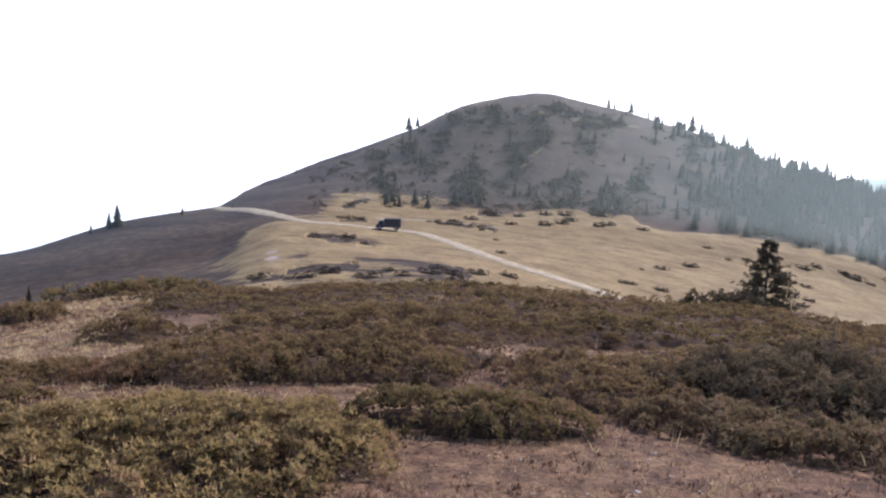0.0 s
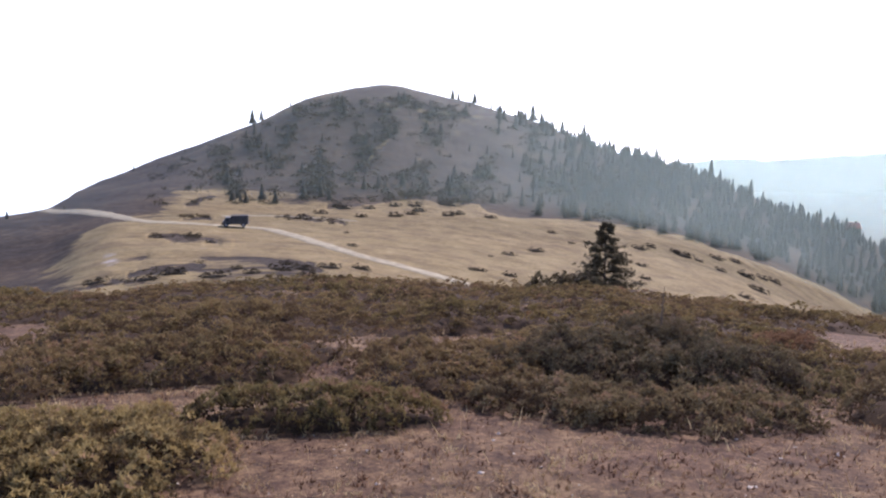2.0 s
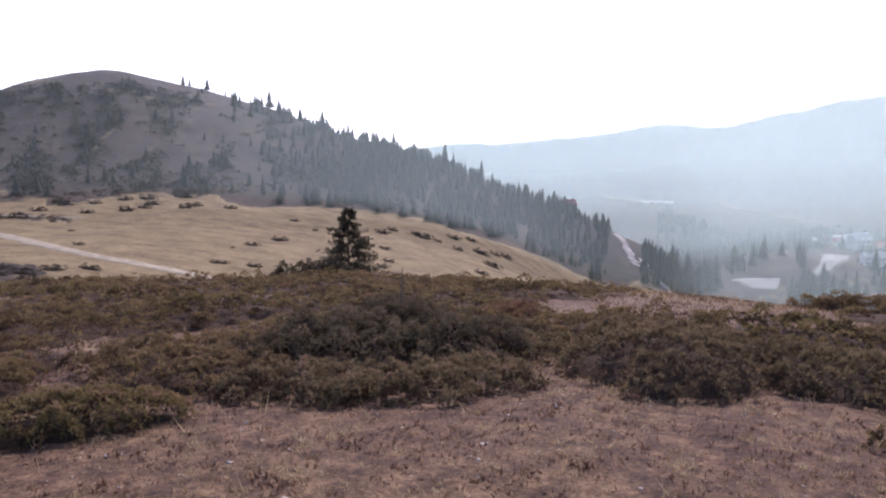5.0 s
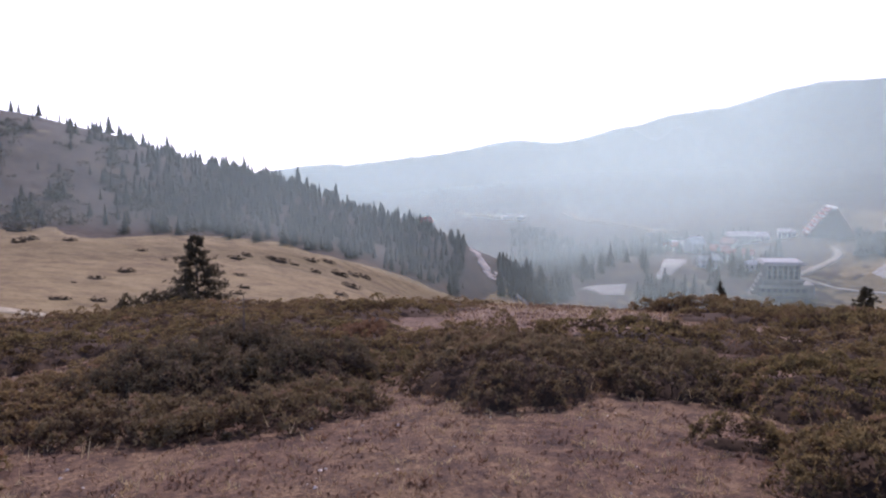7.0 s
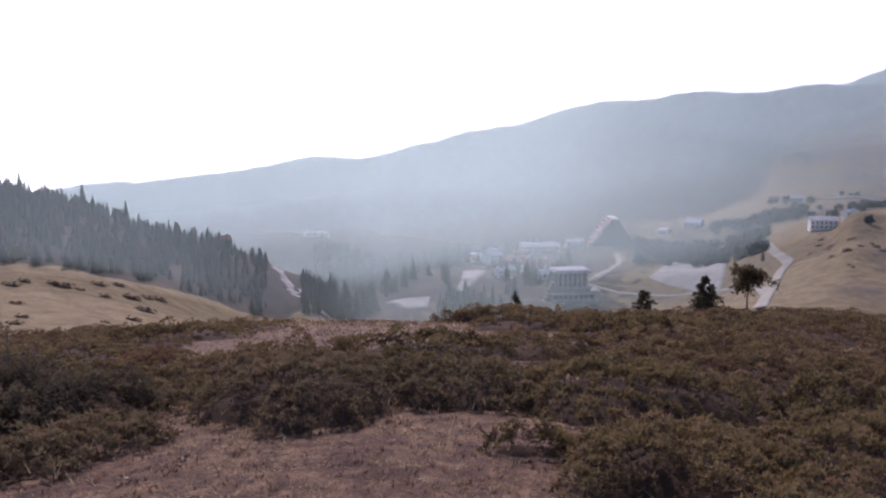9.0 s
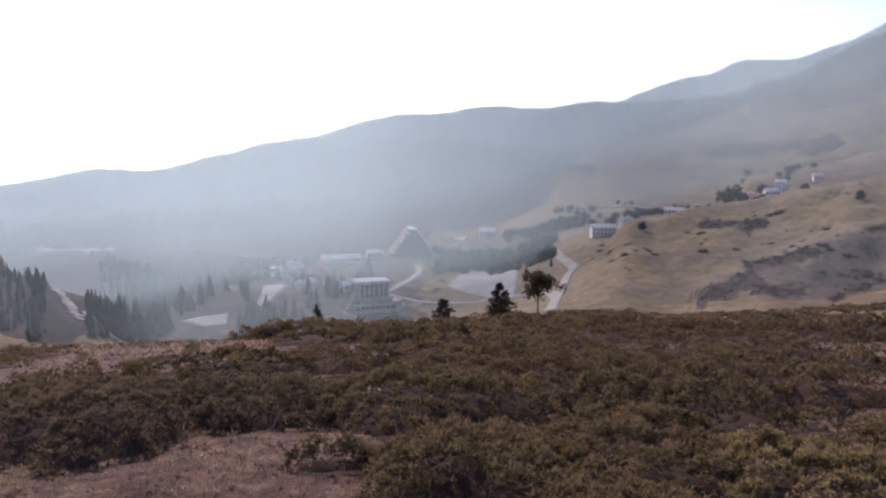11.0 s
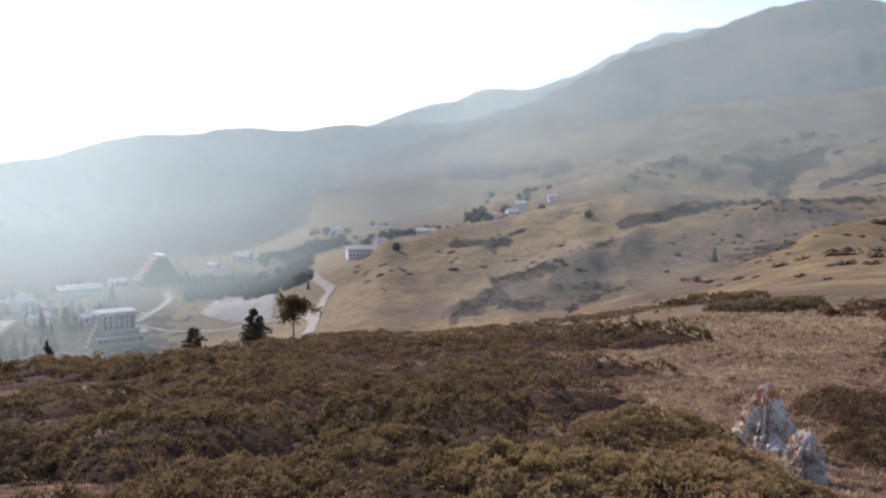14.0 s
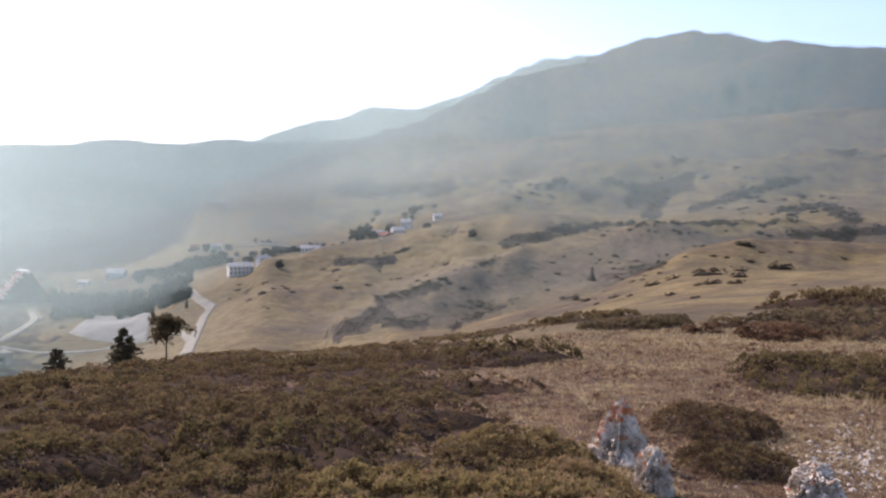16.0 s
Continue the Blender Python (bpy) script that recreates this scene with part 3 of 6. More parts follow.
def juniper_mesh(rx, ry, height, count, size, seed, lumps, cells=18, tier=1.0, swell=0.7):
    """Clumps of upright sprays, each a small cushion with shade painted into its tone, on a dark core sheet."""
    gen = np.random.default_rng(seed)
    bill = lambda x, y: 1 - 0.82 * swell + swell * np.abs(2 * vnoise(x * lumps + seed * 5.3, y * lumps + seed * 2.9) - 1) ** 0.8 + 0.4 * swell * (vnoise(x * lumps * 2.7 + seed, y * lumps * 2.7) - 0.5)
    knots = max(12, count // 22)
    u, v = gen.uniform(-1.3, 1.3, (2, knots * 4))
    q, _ = mat_shape(u, v, height, seed)
    keep = np.flatnonzero(q < 1)[:knots]
    pick = gen.integers(0, len(keep), count)
    knob = size * gen.uniform(0.9, 2.0, len(keep))
    away = gen.normal(0, 1, (count, 2)) * (knob * 0.62)[pick][:, None]
    x, y = u[keep][pick] * rx + away[:, 0], v[keep][pick] * ry + away[:, 1]
    u, v = x / rx, y / ry
    q, top = mat_shape(u, v, height, seed)
    b = bill(x, y)
    lift = gen.uniform(-0.45, 1.0, len(keep)) * size * 1.7 * tier**0.5
    drop = (away**2).sum(1) / knob[pick]
    z = top * b + lift[pick] + knob[pick] * 0.45 - 0.55 * drop
    e = 0.05
    gx, gy = (bill(x + e, y) - b) / e * top, (bill(x, y + e) - b) / e * top
    axis = np.stack([-gx * 0.5 + 0.4 * u * q, -gy * 0.5 + 0.4 * v * q, np.full_like(x, 0.75)], 1) + gen.normal(0, 0.2, (count, 3))
    axis[:, :2] += away / knob[pick][:, None] * 0.55
    hue = gen.normal(0, 0.15, len(keep))
    # tone also paints shade: darker in hollows, low clumps and clump rims
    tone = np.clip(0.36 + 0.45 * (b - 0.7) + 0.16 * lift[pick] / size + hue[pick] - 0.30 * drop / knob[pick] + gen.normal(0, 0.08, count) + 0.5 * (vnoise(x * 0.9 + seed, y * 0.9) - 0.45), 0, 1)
    root = np.stack([x, y, z - gen.uniform(0, 0.6, count) ** 2 * size], 1)
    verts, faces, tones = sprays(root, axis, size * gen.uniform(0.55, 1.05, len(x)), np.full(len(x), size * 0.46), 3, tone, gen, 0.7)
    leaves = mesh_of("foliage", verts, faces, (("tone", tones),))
    # core sheet: its dark colour stands for shade between the clumps
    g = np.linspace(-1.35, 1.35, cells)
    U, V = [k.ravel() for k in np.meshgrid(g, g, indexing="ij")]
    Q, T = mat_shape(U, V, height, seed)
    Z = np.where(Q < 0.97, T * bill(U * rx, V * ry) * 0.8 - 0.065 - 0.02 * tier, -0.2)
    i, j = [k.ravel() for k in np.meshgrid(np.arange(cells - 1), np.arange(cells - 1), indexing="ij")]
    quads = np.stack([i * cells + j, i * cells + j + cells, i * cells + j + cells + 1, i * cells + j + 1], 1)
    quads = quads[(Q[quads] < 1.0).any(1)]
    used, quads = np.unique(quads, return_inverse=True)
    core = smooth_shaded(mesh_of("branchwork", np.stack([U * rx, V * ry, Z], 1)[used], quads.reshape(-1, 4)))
    return leaves, core


def stand(az, d, turn=0.0, sink=0.0):
    """A pose on the ground that leans with the slope."""
    x, y, z = at(az, d)
    e = 0.6
    zx, zy = (land([x + e], [y])[0] - land([x - e], [y])[0]) / (2 * e), (land([x], [y + e])[0] - land([x], [y - e])[0]) / (2 * e)
    lean = Vector((0, 0, 1)).rotation_difference(Vector((-zx, -zy, 1)).normalized()).to_matrix().to_4x4()
    return Matrix.Translation((x, y, z - sink)) @ lean @ Matrix.Rotation(radians(turn), 4, "Z")


def juniper(az, d, rx, ry, height, count, size, seed, lumps=2.2, label="low spreading juniper mat on dry grass", turn=0.0, leaf=None, tier=1.0):
    leaves, core = juniper_mesh(rx, ry, height, count, size, seed, lumps, 18, tier, 0.7 if tier > 1 else 0.4)
    ob = tagged(new("juniper_shrub"), label, "shrub", "juniper mats on the knoll")
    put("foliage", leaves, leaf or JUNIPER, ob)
    put("branchwork", core, TWIG_SHADE, ob, "dark core sheet standing for shaded juniper branches")
    ob.matrix_world = stand(az, d, -az + turn)
    return ob


# single mats near the camera: bearing, distance, half width, half depth, height, sprays
juniper(-22.0, 5.5, 1.6, 1.25, 0.21, 12960, 0.041, 1, label="olive-green juniper mat, wide and low, in dry grass", leaf=JUNIPER_LIGHT)
juniper(-30.5, 5.6, 0.9, 1.0, 0.30, 4860, 0.041, 31, label="olive-green juniper mat, wide and low, in dry grass", leaf=JUNIPER_LIGHT)
juniper(-11.5, 5.25, 0.72, 0.9, 0.22, 5130, 0.041, 2, label="olive-green juniper mat at the rim of dry grass", leaf=JUNIPER_LIGHT)
juniper(2.5, 5.95, 0.86, 0.5, 0.25, 5600, 0.037, 3, 1.1, label="rounded juniper mound between dry red grasses")
juniper(-5.4, 5.35, 0.24, 0.18, 0.16, 621, 0.033, 4, 4.0, "small brown-green juniper tuft")
juniper(-15.0, 8.5, 1.1, 0.95, 0.30, 5670, 0.041, 35, label="brown-green juniper mat fringed with red grass")
juniper(-6.5, 8.2, 1.1, 0.9, 0.30, 5670, 0.041, 36, label="brown-green juniper mat fringed with red grass")
juniper(12.0, 7.7, 1.1, 1.15, 0.25, 6600, 0.041, 32, label="brown-green juniper with drooping layered sprays")
# these sprays are darkened to stand for the wall's shaded front
for k, (az, d, rx, ry, h, count) in enumerate([(20.3, 7.95, 0.85, 0.8, 0.40, 4600), (25.6, 7.85, 0.75, 0.75, 0.46, 4400), (30.8, 8.05, 0.75, 0.8, 0.42, 4400)]):
    juniper(az, d, rx, ry, h, count, 0.041, 5 + 50 * k, 2.8, "dark upright juniper behind a low apron of sprays", leaf=JUNIPER_DARK, tier=2.6)
for k, (az, d, rx, ry, h, count) in enumerate([(18.8, 6.65, 0.8, 0.65, 0.15, 4000), (25.2, 6.55, 0.75, 0.62, 0.16, 4000), (31.4, 6.9, 0.62, 0.62, 0.16, 3400)]):
    juniper(az, d, rx, ry, h, count, 0.041, 6 + 50 * k, 2.8, "low apron of drooping layered juniper sprays", leaf=JUNIPER_GREY, tier=2.6)
juniper(25.5, 10.3, 0.62, 0.6, 0.5, 5130, 0.044, 7, 2.6, "tall ragged juniper round a wooden stake", leaf=JUNIPER_DARK, tier=2.6)
juniper(44.2, 7.9, 1.05, 1.5, 0.44, 9450, 0.041, 8, 2.4, "wide juniper mound with an undercut shady front", leaf=JUNIPER_GREY)
juniper(36.4, 8.6, 0.55, 0.75, 0.15, 2200, 0.041, 41, label="low ragged juniper in reddish grass", leaf=JUNIPER_GREY)
juniper(34.0, 11.8, 0.5, 0.6, 0.2, 1700, 0.044, 42, label="rust-coloured dwarf shrub in reddish grass", leaf=JUNIPER_RUST)
juniper(-21.5, 8.6, 0.5, 0.5, 0.1, 1300, 0.041, 43, label="rust-coloured dwarf shrub in reddish grass", leaf=JUNIPER_RUST)
juniper(61.2, 6.05, 0.30, 0.2, 0.2, 945, 0.033, 9, 4.0, "small brown-green juniper tuft")
juniper(54.5, 8.4, 1.1, 1.2, 0.36, 7020, 0.041, 10, label="brown-green juniper mat in dry grass", leaf=JUNIPER_GREY)
juniper(65.5, 8.2, 1.2, 1.2, 0.40, 7560, 0.041, 11, label="dark olive juniper mat in dry grass")
juniper(71.5, 5.9, 0.8, 0.9, 0.28, 5670, 0.041, 12, label="low olive juniper mat in dry grass")
juniper(80.5, 6.6, 0.95, 1.2, 0.30, 6750, 0.037, 13, label="dense olive juniper mat")
juniper(83.0, 4.6, 0.8, 0.8, 0.28, 5670, 0.037, 33, label="dense olive juniper mat")
juniper(92.5, 6.3, 1.0, 1.1, 0.30, 7560, 0.037, 14, label="bright olive-green juniper mat beside pale rocks", leaf=JUNIPER_LIGHT)
juniper(98.0, 8.6, 0.85, 1.0, 0.32, 6210, 0.037, 15, label="bright olive-green juniper mat beside pale rocks", leaf=JUNIPER_LIGHT)
juniper(101.0, 6.6, 0.75, 0.9, 0.28, 5400, 0.037, 34, label="bright olive-green juniper mat beside pale rocks", leaf=JUNIPER_LIGHT)
juniper(109.6, 12.5, 0.78, 1.15, 0.30, 5200, 0.041, 16, label="rounded olive juniper behind pale rocks")
juniper(102.6, 7.7, 0.5, 0.7, 0.24, 3000, 0.037, 37, label="olive juniper mat hugging a pale boulder", leaf=JUNIPER_LIGHT)
juniper(105.2, 6.9, 0.6, 0.45, 0.22, 3000, 0.037, 38, label="olive juniper mat hugging a pale boulder", leaf=JUNIPER_LIGHT)
juniper(111.2, 10.1, 0.62, 0.72, 0.22, 4000, 0.037, 17, label="low olive juniper between pale rocks")
juniper(116.3, 19.4, 2.3, 3.0, 0.32, 7600, 0.070, 18, label="wide olive juniper mat in tan grass")
juniper(103.7, 33.0, 2.2, 2.3, 0.20, 4600, 0.095, 19, label="wide dark olive juniper mat in tan grass", leaf=JUNIPER_GREY)
juniper(117.4, 33.0, 3.8, 6.5, 0.26, 9000, 0.10, 20, label="wide olive juniper mat in tan grass", leaf=JUNIPER_GREY)
juniper(112.2, 28.4, 1.3, 1.9, 0.24, 2600, 0.09, 39, label="rust-coloured dwarf shrub mat in tan grass", leaf=JUNIPER_RUST)
juniper(107.6, 29.5, 0.75, 0.4, 0.2, 700, 0.08, 40, label="small rust-coloured shrub in tan grass", leaf=JUNIPER_RUST)
juniper(99.6, 40.0, 2.3, 2.0, 0.22, 2200, 0.12, 21, label="dark olive juniper mat in tan grass")
juniper(116.0, 43.0, 4.0, 3.0, 0.4, 2600, 0.16, 22, label="wide dark olive juniper mat in tan grass")
juniper(109.0, 32.0, 0.7, 0.6, 0.25, 400, 0.10, 23, label="small rust-coloured shrub in tan grass")
juniper(-28.2, 17.3, 0.95, 0.9, 0.3, 2000, 0.08, 24, label="dark juniper mat in pale grass")
juniper(-27.5, 8.9, 0.75, 0.4, 0.13, 3105, 0.044, 25, label="olive juniper mat in reddish grass")
juniper(-29.2, 7.3, 0.5, 0.35, 0.2, 1620, 0.041, 26, label="olive juniper mat in reddish grass")
juniper(-21.0, 11.8, 0.8, 0.6, 0.26, 2160, 0.048, 27, label="olive juniper mat in reddish grass")
juniper(-20.5, 25.0, 2.0, 1.3, 0.26, 2600, 0.10, 28, label="olive juniper mat at the brow of the knoll")
juniper(18.8, 33.0, 1.7, 0.6, 0.62, 2200, 0.11, 29, label="dark juniper hedge at the foot of a spruce", leaf=JUNIPER_DARK, tier=2.6)
juniper(56.3, 26.0, 2.4, 0.8, 0.42, 2600, 0.10, 30, label="dark juniper hedge at the brow of the knoll")

MATS_NEAR, MATS_MID, MATS_FAR = [], [], []
for k in range(4):
    for bank, (rx, ry, h, count, size) in ((MATS_NEAR, (1.3, 1.1, 0.42, 2500, 0.051)), (MATS_MID, (1.7, 1.45, 0.33, 1550, 0.071)), (MATS_FAR, (2.4, 2.1, 0.17, 800, 0.10))):
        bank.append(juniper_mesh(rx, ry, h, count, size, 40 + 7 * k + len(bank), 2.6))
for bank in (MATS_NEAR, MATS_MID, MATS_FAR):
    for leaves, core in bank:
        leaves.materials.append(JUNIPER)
        core.materials.append(TWIG_SHADE)


def juniper_grows(az, d):
    """Where the knoll is covered by juniper."""
    rim = np.interp(az, AZ_GRID, KNOTS[:, 3, 0])
    if az < -19 or d > rim * 0.93:
        return False
    if az < 35.5:
        return d > (8.6 if az < 9 else 8.9)
    if az < 39:
        return d > 13.2 or 9.6 < d < 11
    if az < 58 and d > 12.3:
        return False
    if az < 67:
        return d > 9.0
    if d < 12:
        return az < 98 and d > 7.2
    return az < np.interp(d, (12, 14.5, 20, 24, 32), (92.5, 93, 95, 96, 97)) and d < 44


MAT_LABELS = ("low olive juniper mat with brown shoots", "dense dwarf juniper mat on the knoll", "brown-green juniper mat with shaded hollows")
gen = np.random.default_rng(11)
ring = 8.0
while ring < 46:
    bank, step = (MATS_NEAR, 1.75) if ring < 13.5 else (MATS_MID, 2.35) if ring < 25 else (MATS_FAR, 3.3)
    for az in np.arange(-19, 98, math.degrees(step / ring)):
        a, d = az + gen.uniform(-0.35, 0.35) * math.degrees(step / ring), ring + gen.uniform(-0.4, 0.4) * step
        if not juniper_grows(a, d) or (d > 24 and gen.random() < 0.08):
            continue
        leaves, core = bank[gen.integers(4)]
        ob = tagged(new("juniper_shrub"), MAT_LABELS[int(gen.integers(3))], "shrub", "juniper mats on the knoll")
        for name, me in (("foliage", leaves), ("branchwork", core)):
            child = new(name, me)
            child.parent = ob
        s = gen.uniform(0.8, 1.2)
        low, high = (0.4, 0.95) if a < 60 else (0.65, 1.15)
        tall = gen.uniform(low, high) if bank is not MATS_FAR else gen.uniform(0.35, 0.8)
        ob.matrix_world = stand(a, d, gen.uniform(0, 360)) @ Matrix.Diagonal((s, s, s * tall, 1))
    ring += step * 0.86


# ---- dry grass and small red heath between the mats ----
def grass_material():
    n = Nodes("straw_grass")
    color = n.ramp(n.attr("tone"), (0.08, (0.060, 0.030, 0.018)), (0.3, (0.165, 0.086, 0.046)), (0.55, (0.310, 0.210, 0.105)), (0.95, (0.52, 0.41, 0.21)))
    mat = n.finish(color, 0.8, specular=0.2)
    lit = n.add("ShaderNodeBsdfTranslucent")
    n.link(color, lit.inputs["Color"])
    mix = n.add("ShaderNodeMixShader", Fac=0.3)
    n.link(n.bsdf.outputs[0], mix.inputs[1])
    n.link(lit.outputs[0], mix.inputs[2])
    n.link(mix.outputs[0], n.out.inputs["Surface"])
    return mat


def build_grass():
    g = np.random.default_rng(3)
    n = 150000
    az, d = g.uniform(-33, 123, n), 2.4 + 27 * g.random(n) ** 1.75
    az[:40000], d[:40000] = g.uniform(90, 123, 40000), 7 + 24 * g.random(40000) ** 1.4      # the straw terrace behind the rocks
    az[40000:54000], d[40000:54000] = g.uniform(-33, -18, 14000), 6.5 + 17 * g.random(14000)      # the straw gap at the brow
    hidden = np.array([juniper_grows(a, r - 0.5) and juniper_grows(a, r + 0.8) for a, r in zip(az, d)])
    keep = ~hidden | (g.random(n) < 0.06)
    az, d = np.radians(az[keep]), d[keep]
    x, y = d * np.sin(az), d * np.cos(az)
    z = land(x, y)
    clump = 0.45 * vnoise(x * 2.3, y * 2.3) + 0.55 * vnoise(x * 7.0, y * 7.0)
    keep = clump + g.uniform(-0.3, 0.3, len(x)) > 0.33
    x, y, z, d, clump = x[keep], y[keep], z[keep], d[keep], clump[keep]
    tone = np.clip(0.37 + 1.0 * fbm(x * 0.55, y * 0.55) + 1.9 * fbm(x * 6.5, y * 6.5, 2) + g.normal(0, 0.12, len(x)) + 0.26 * smooth(80, 95, np.degrees(np.arctan2(x, y))) + 0.25 * smooth(-17, -21, np.degrees(np.arctan2(x, y))) * smooth(8, 11, d), 0, 1)
    size = (0.010 + 0.042 * clump) * (0.8 + d / 14)
    root = np.stack([x, y, z - 0.005], 1)
    axis = np.stack([g.normal(0, 0.4, len(x)), g.normal(0, 0.4, len(x)), np.ones(len(x))], 1)
    verts, faces, tones = sprays(root, axis, size, size * 0.22, 3, tone, g, 0.5)
    tall = g.random(len(x)) < 0.006
    v2, f2, t2 = sprays(root[tall], axis[tall], size[tall] * 3.2, size[tall] * 0.12, 4, tone[tall] + 0.3, g, 0.25)
    m = 520
    az, d = np.radians(g.uniform(-31, 104, m)), g.uniform(4.6, 13, m)
    sx, sy = d * np.sin(az), d * np.cos(az)
    stem = np.stack([sx, sy, land(sx, sy) + 0.08], 1)
    lean = np.stack([g.normal(0, 0.35, m), g.normal(0, 0.35, m), np.ones(m)], 1)
    v3, f3, t3 = sprays(stem, lean, g.uniform(0.06, 0.17, m), np.full(m, 0.0045), 2, np.full(m, 0.75), g, 0.2)
    tall_faces = np.concatenate([faces, f2 + len(verts), f3 + len(verts) + len(v2)])
    me = mesh_of("dry_grass", np.concatenate([verts, v2, v3]), tall_faces, (("tone", np.concatenate([tones, t2, t3])),))
    return tagged(put("dry_grass", me, grass_material()), "short straw and rust coloured dry grass", "grass", kind="stuff")


build_grass()


# ---- stones ----
def stone_material(name, base, light, lichen):
    n = Nodes(name)
    a, b = n.noise(5, 9, 0.75), n.noise(15, 8, 0.75)
    color = n.ramp(a, (0.34, (base[0] * 0.35, base[1] * 0.33, base[2] * 0.3)), (0.43, base), (0.57, light))
    # flecks paint the dark of pits and crevices into the stone colour
    color = n.mix(n.range(b, 0.56, 0.64, 0.0, 0.85), color, (base[0] * 0.3, base[1] * 0.28, base[2] * 0.27))
    if lichen:
        tc = n.tree.nodes.new("ShaderNodeTexCoord")
        sep = n.tree.nodes.new("ShaderNodeSeparateXYZ")
        n.link(tc.outputs["Object"], sep.inputs[0])
        spots = n.math("ADD", n.noise(9, 4, 0.6), n.math("MULTIPLY", sep.outputs["Z"], 0.28))
        color = n.mix(n.range(spots, 0.67, 0.73, 0, 0.9), color, (0.5, 0.16, 0.04))
    return n.finish(color, 0.95, n.math("ADD", a, b), 0.8, 0.04, 0.15)


LIMESTONE = stone_material("pale_limestone", (0.42, 0.345, 0.24), (0.76, 0.66, 0.50), True)
CHIPS = stone_material("white_stone_chips", (0.44, 0.38, 0.29), (0.70, 0.62, 0.50), False)


def boulder_mesh(w, dp, h, seed, taper=0.7, cuts=6):
    """A weathered limestone block: it narrows upwards, cleft by deep flutes and pitted."""
    bm = bmesh.new()
    bmesh.ops.create_icosphere(bm, subdivisions=cuts, radius=1)
    off = Vector((seed * 3.7, seed * 1.3, seed * 2.1))
    for v in bm.verts:
        p = v.co.copy()
        big = noise.fractal(p * 1.2 + off, 1.0, 2.0, 3)
        cleft = 1 - abs(noise.noise(Vector((p.x * 2.6, p.y * 2.6, p.z * 1.1)) + off)) * 3.2
        knobs = abs(noise.noise(p * 5.5 + off)) + 0.5 * abs(noise.noise(p * 12 + off))
        pits = noise.fractal(p * 16 + off, 0.8, 2.0, 3)
        r = 1 + 0.26 * big - 0.24 * max(0.0, cleft) ** 2 + 0.30 * (knobs - 0.3) + 0.07 * pits
        up = (p.z + 1) / 2
        turn = math.atan2(p.y, p.x)
        side = (1.12 - taper * up ** (0.7 + 0.25 * math.sin(turn + seed))) * min(1.0, (1 - up) * 5) ** 0.5
        v.co = Vector(((math.cos(turn) * r * side + 0.1 * up) * w / 2, math.sin(turn) * r * side * dp / 2, (up * 1.12 - 0.12) * h * (0.80 + 0.2 * r) + 0.06 * h * (knobs - 0.3)))
    me = bpy.data.meshes.new("boulder")
    bm.to_mesh(me)
    bm.free()
    return me


def boulder(az, d, w, dp, h, seed, turn, taper, label):
    ob = tagged(put("boulder", boulder_mesh(w, dp, h, seed, taper), LIMESTONE), label, "rock", "lichened rocks on the knoll")
    x, y, z = at(az, d)
    ob.matrix_world = pose(x, y, z - 0.06, 0, 0, turn - az)
    return ob


boulder(104.1, 9.45, 0.94, 0.74, 0.74, 1, 10, 1.0, "pale fluted limestone boulder with orange lichen on top")
boulder(106.75, 8.15, 0.38, 0.36, 0.46, 2, 40, 0.55, "small grey limestone rock leaning beside a larger boulder")
boulder(115.6, 9.25, 0.86, 0.6, 0.40, 3, 80, 0.7, "low pale limestone outcrop with orange lichen")


def build_chips():
    """Stone chips strewn over the bare soil."""
    g = np.random.default_rng(5)
    az = np.concatenate([g.uniform(-30, 62, 330), g.normal(117.5, 3.0, 1300), g.uniform(92, 122, 90)])
    d = np.concatenate([3.6 + 5 * g.random(330) ** 1.2, g.normal(12.0, 1.3, 1300), g.uniform(8, 22, 90)])
    bare = np.array([not juniper_grows(a, r) for a, r in zip(az, d)])
    az, d = np.radians(az[bare]), d[bare]
    x, y = d * np.sin(az), d * np.cos(az)
    z = land(x, y)
    unit = np.array([(1, 0, 0), (0, 1, 0), (-1, 0, 0), (0, -1, 0), (0, 0, 0.7), (0, 0, -0.7)], float)
    tri = np.array([(0, 1, 4), (1, 2, 4), (2, 3, 4), (3, 0, 4), (1, 0, 5), (2, 1, 5), (3, 2, 5), (0, 3, 5)])
    patch = np.exp(-(((np.degrees(az) - 117.5) / 3.5) ** 2))
    size = (0.006 + 0.02 * g.random(len(x)) ** 4) * (1 + 0.9 * patch)
    verts = np.stack([x, y, z], 1)[:, None] + unit * size[:, None, None] * g.uniform(0.35, 1.5, (len(x), 6, 3))
    faces = (np.arange(len(x))[:, None, None] * 6 + tri).reshape(-1, 3)
    return tagged(put("stone_chips", mesh_of("stone_chips", verts.reshape(-1, 3), faces), CHIPS), "white limestone chips strewn on bare soil", "stones", kind="stuff")


build_chips()


# ---- conifers ----
def trunk_mesh(h, r, name="trunk", bend=0.0):
    bm = bmesh.new()
    n, rings = 8, 6
    rows = []
    for k in range(rings):
        t = k / (rings - 1)
        rad = r * (1 - 0.9 * t) + (0.25 * r if k == 0 else 0)
        rows.append([bm.verts.new((rad * math.cos(2 * math.pi * i / n) + bend * t * t, rad * math.sin(2 * math.pi * i / n), h * t - 0.1)) for i in range(n)])
    for a, b in zip(rows, rows[1:]):
        for i in range(n):
            bm.faces.new((a[i], a[(i + 1) % n], b[(i + 1) % n], b[i]))
    bm.faces.new(rows[-1])
    me = bpy.data.meshes.new(name)
    bm.to_mesh(me)
    bm.free()
    return me


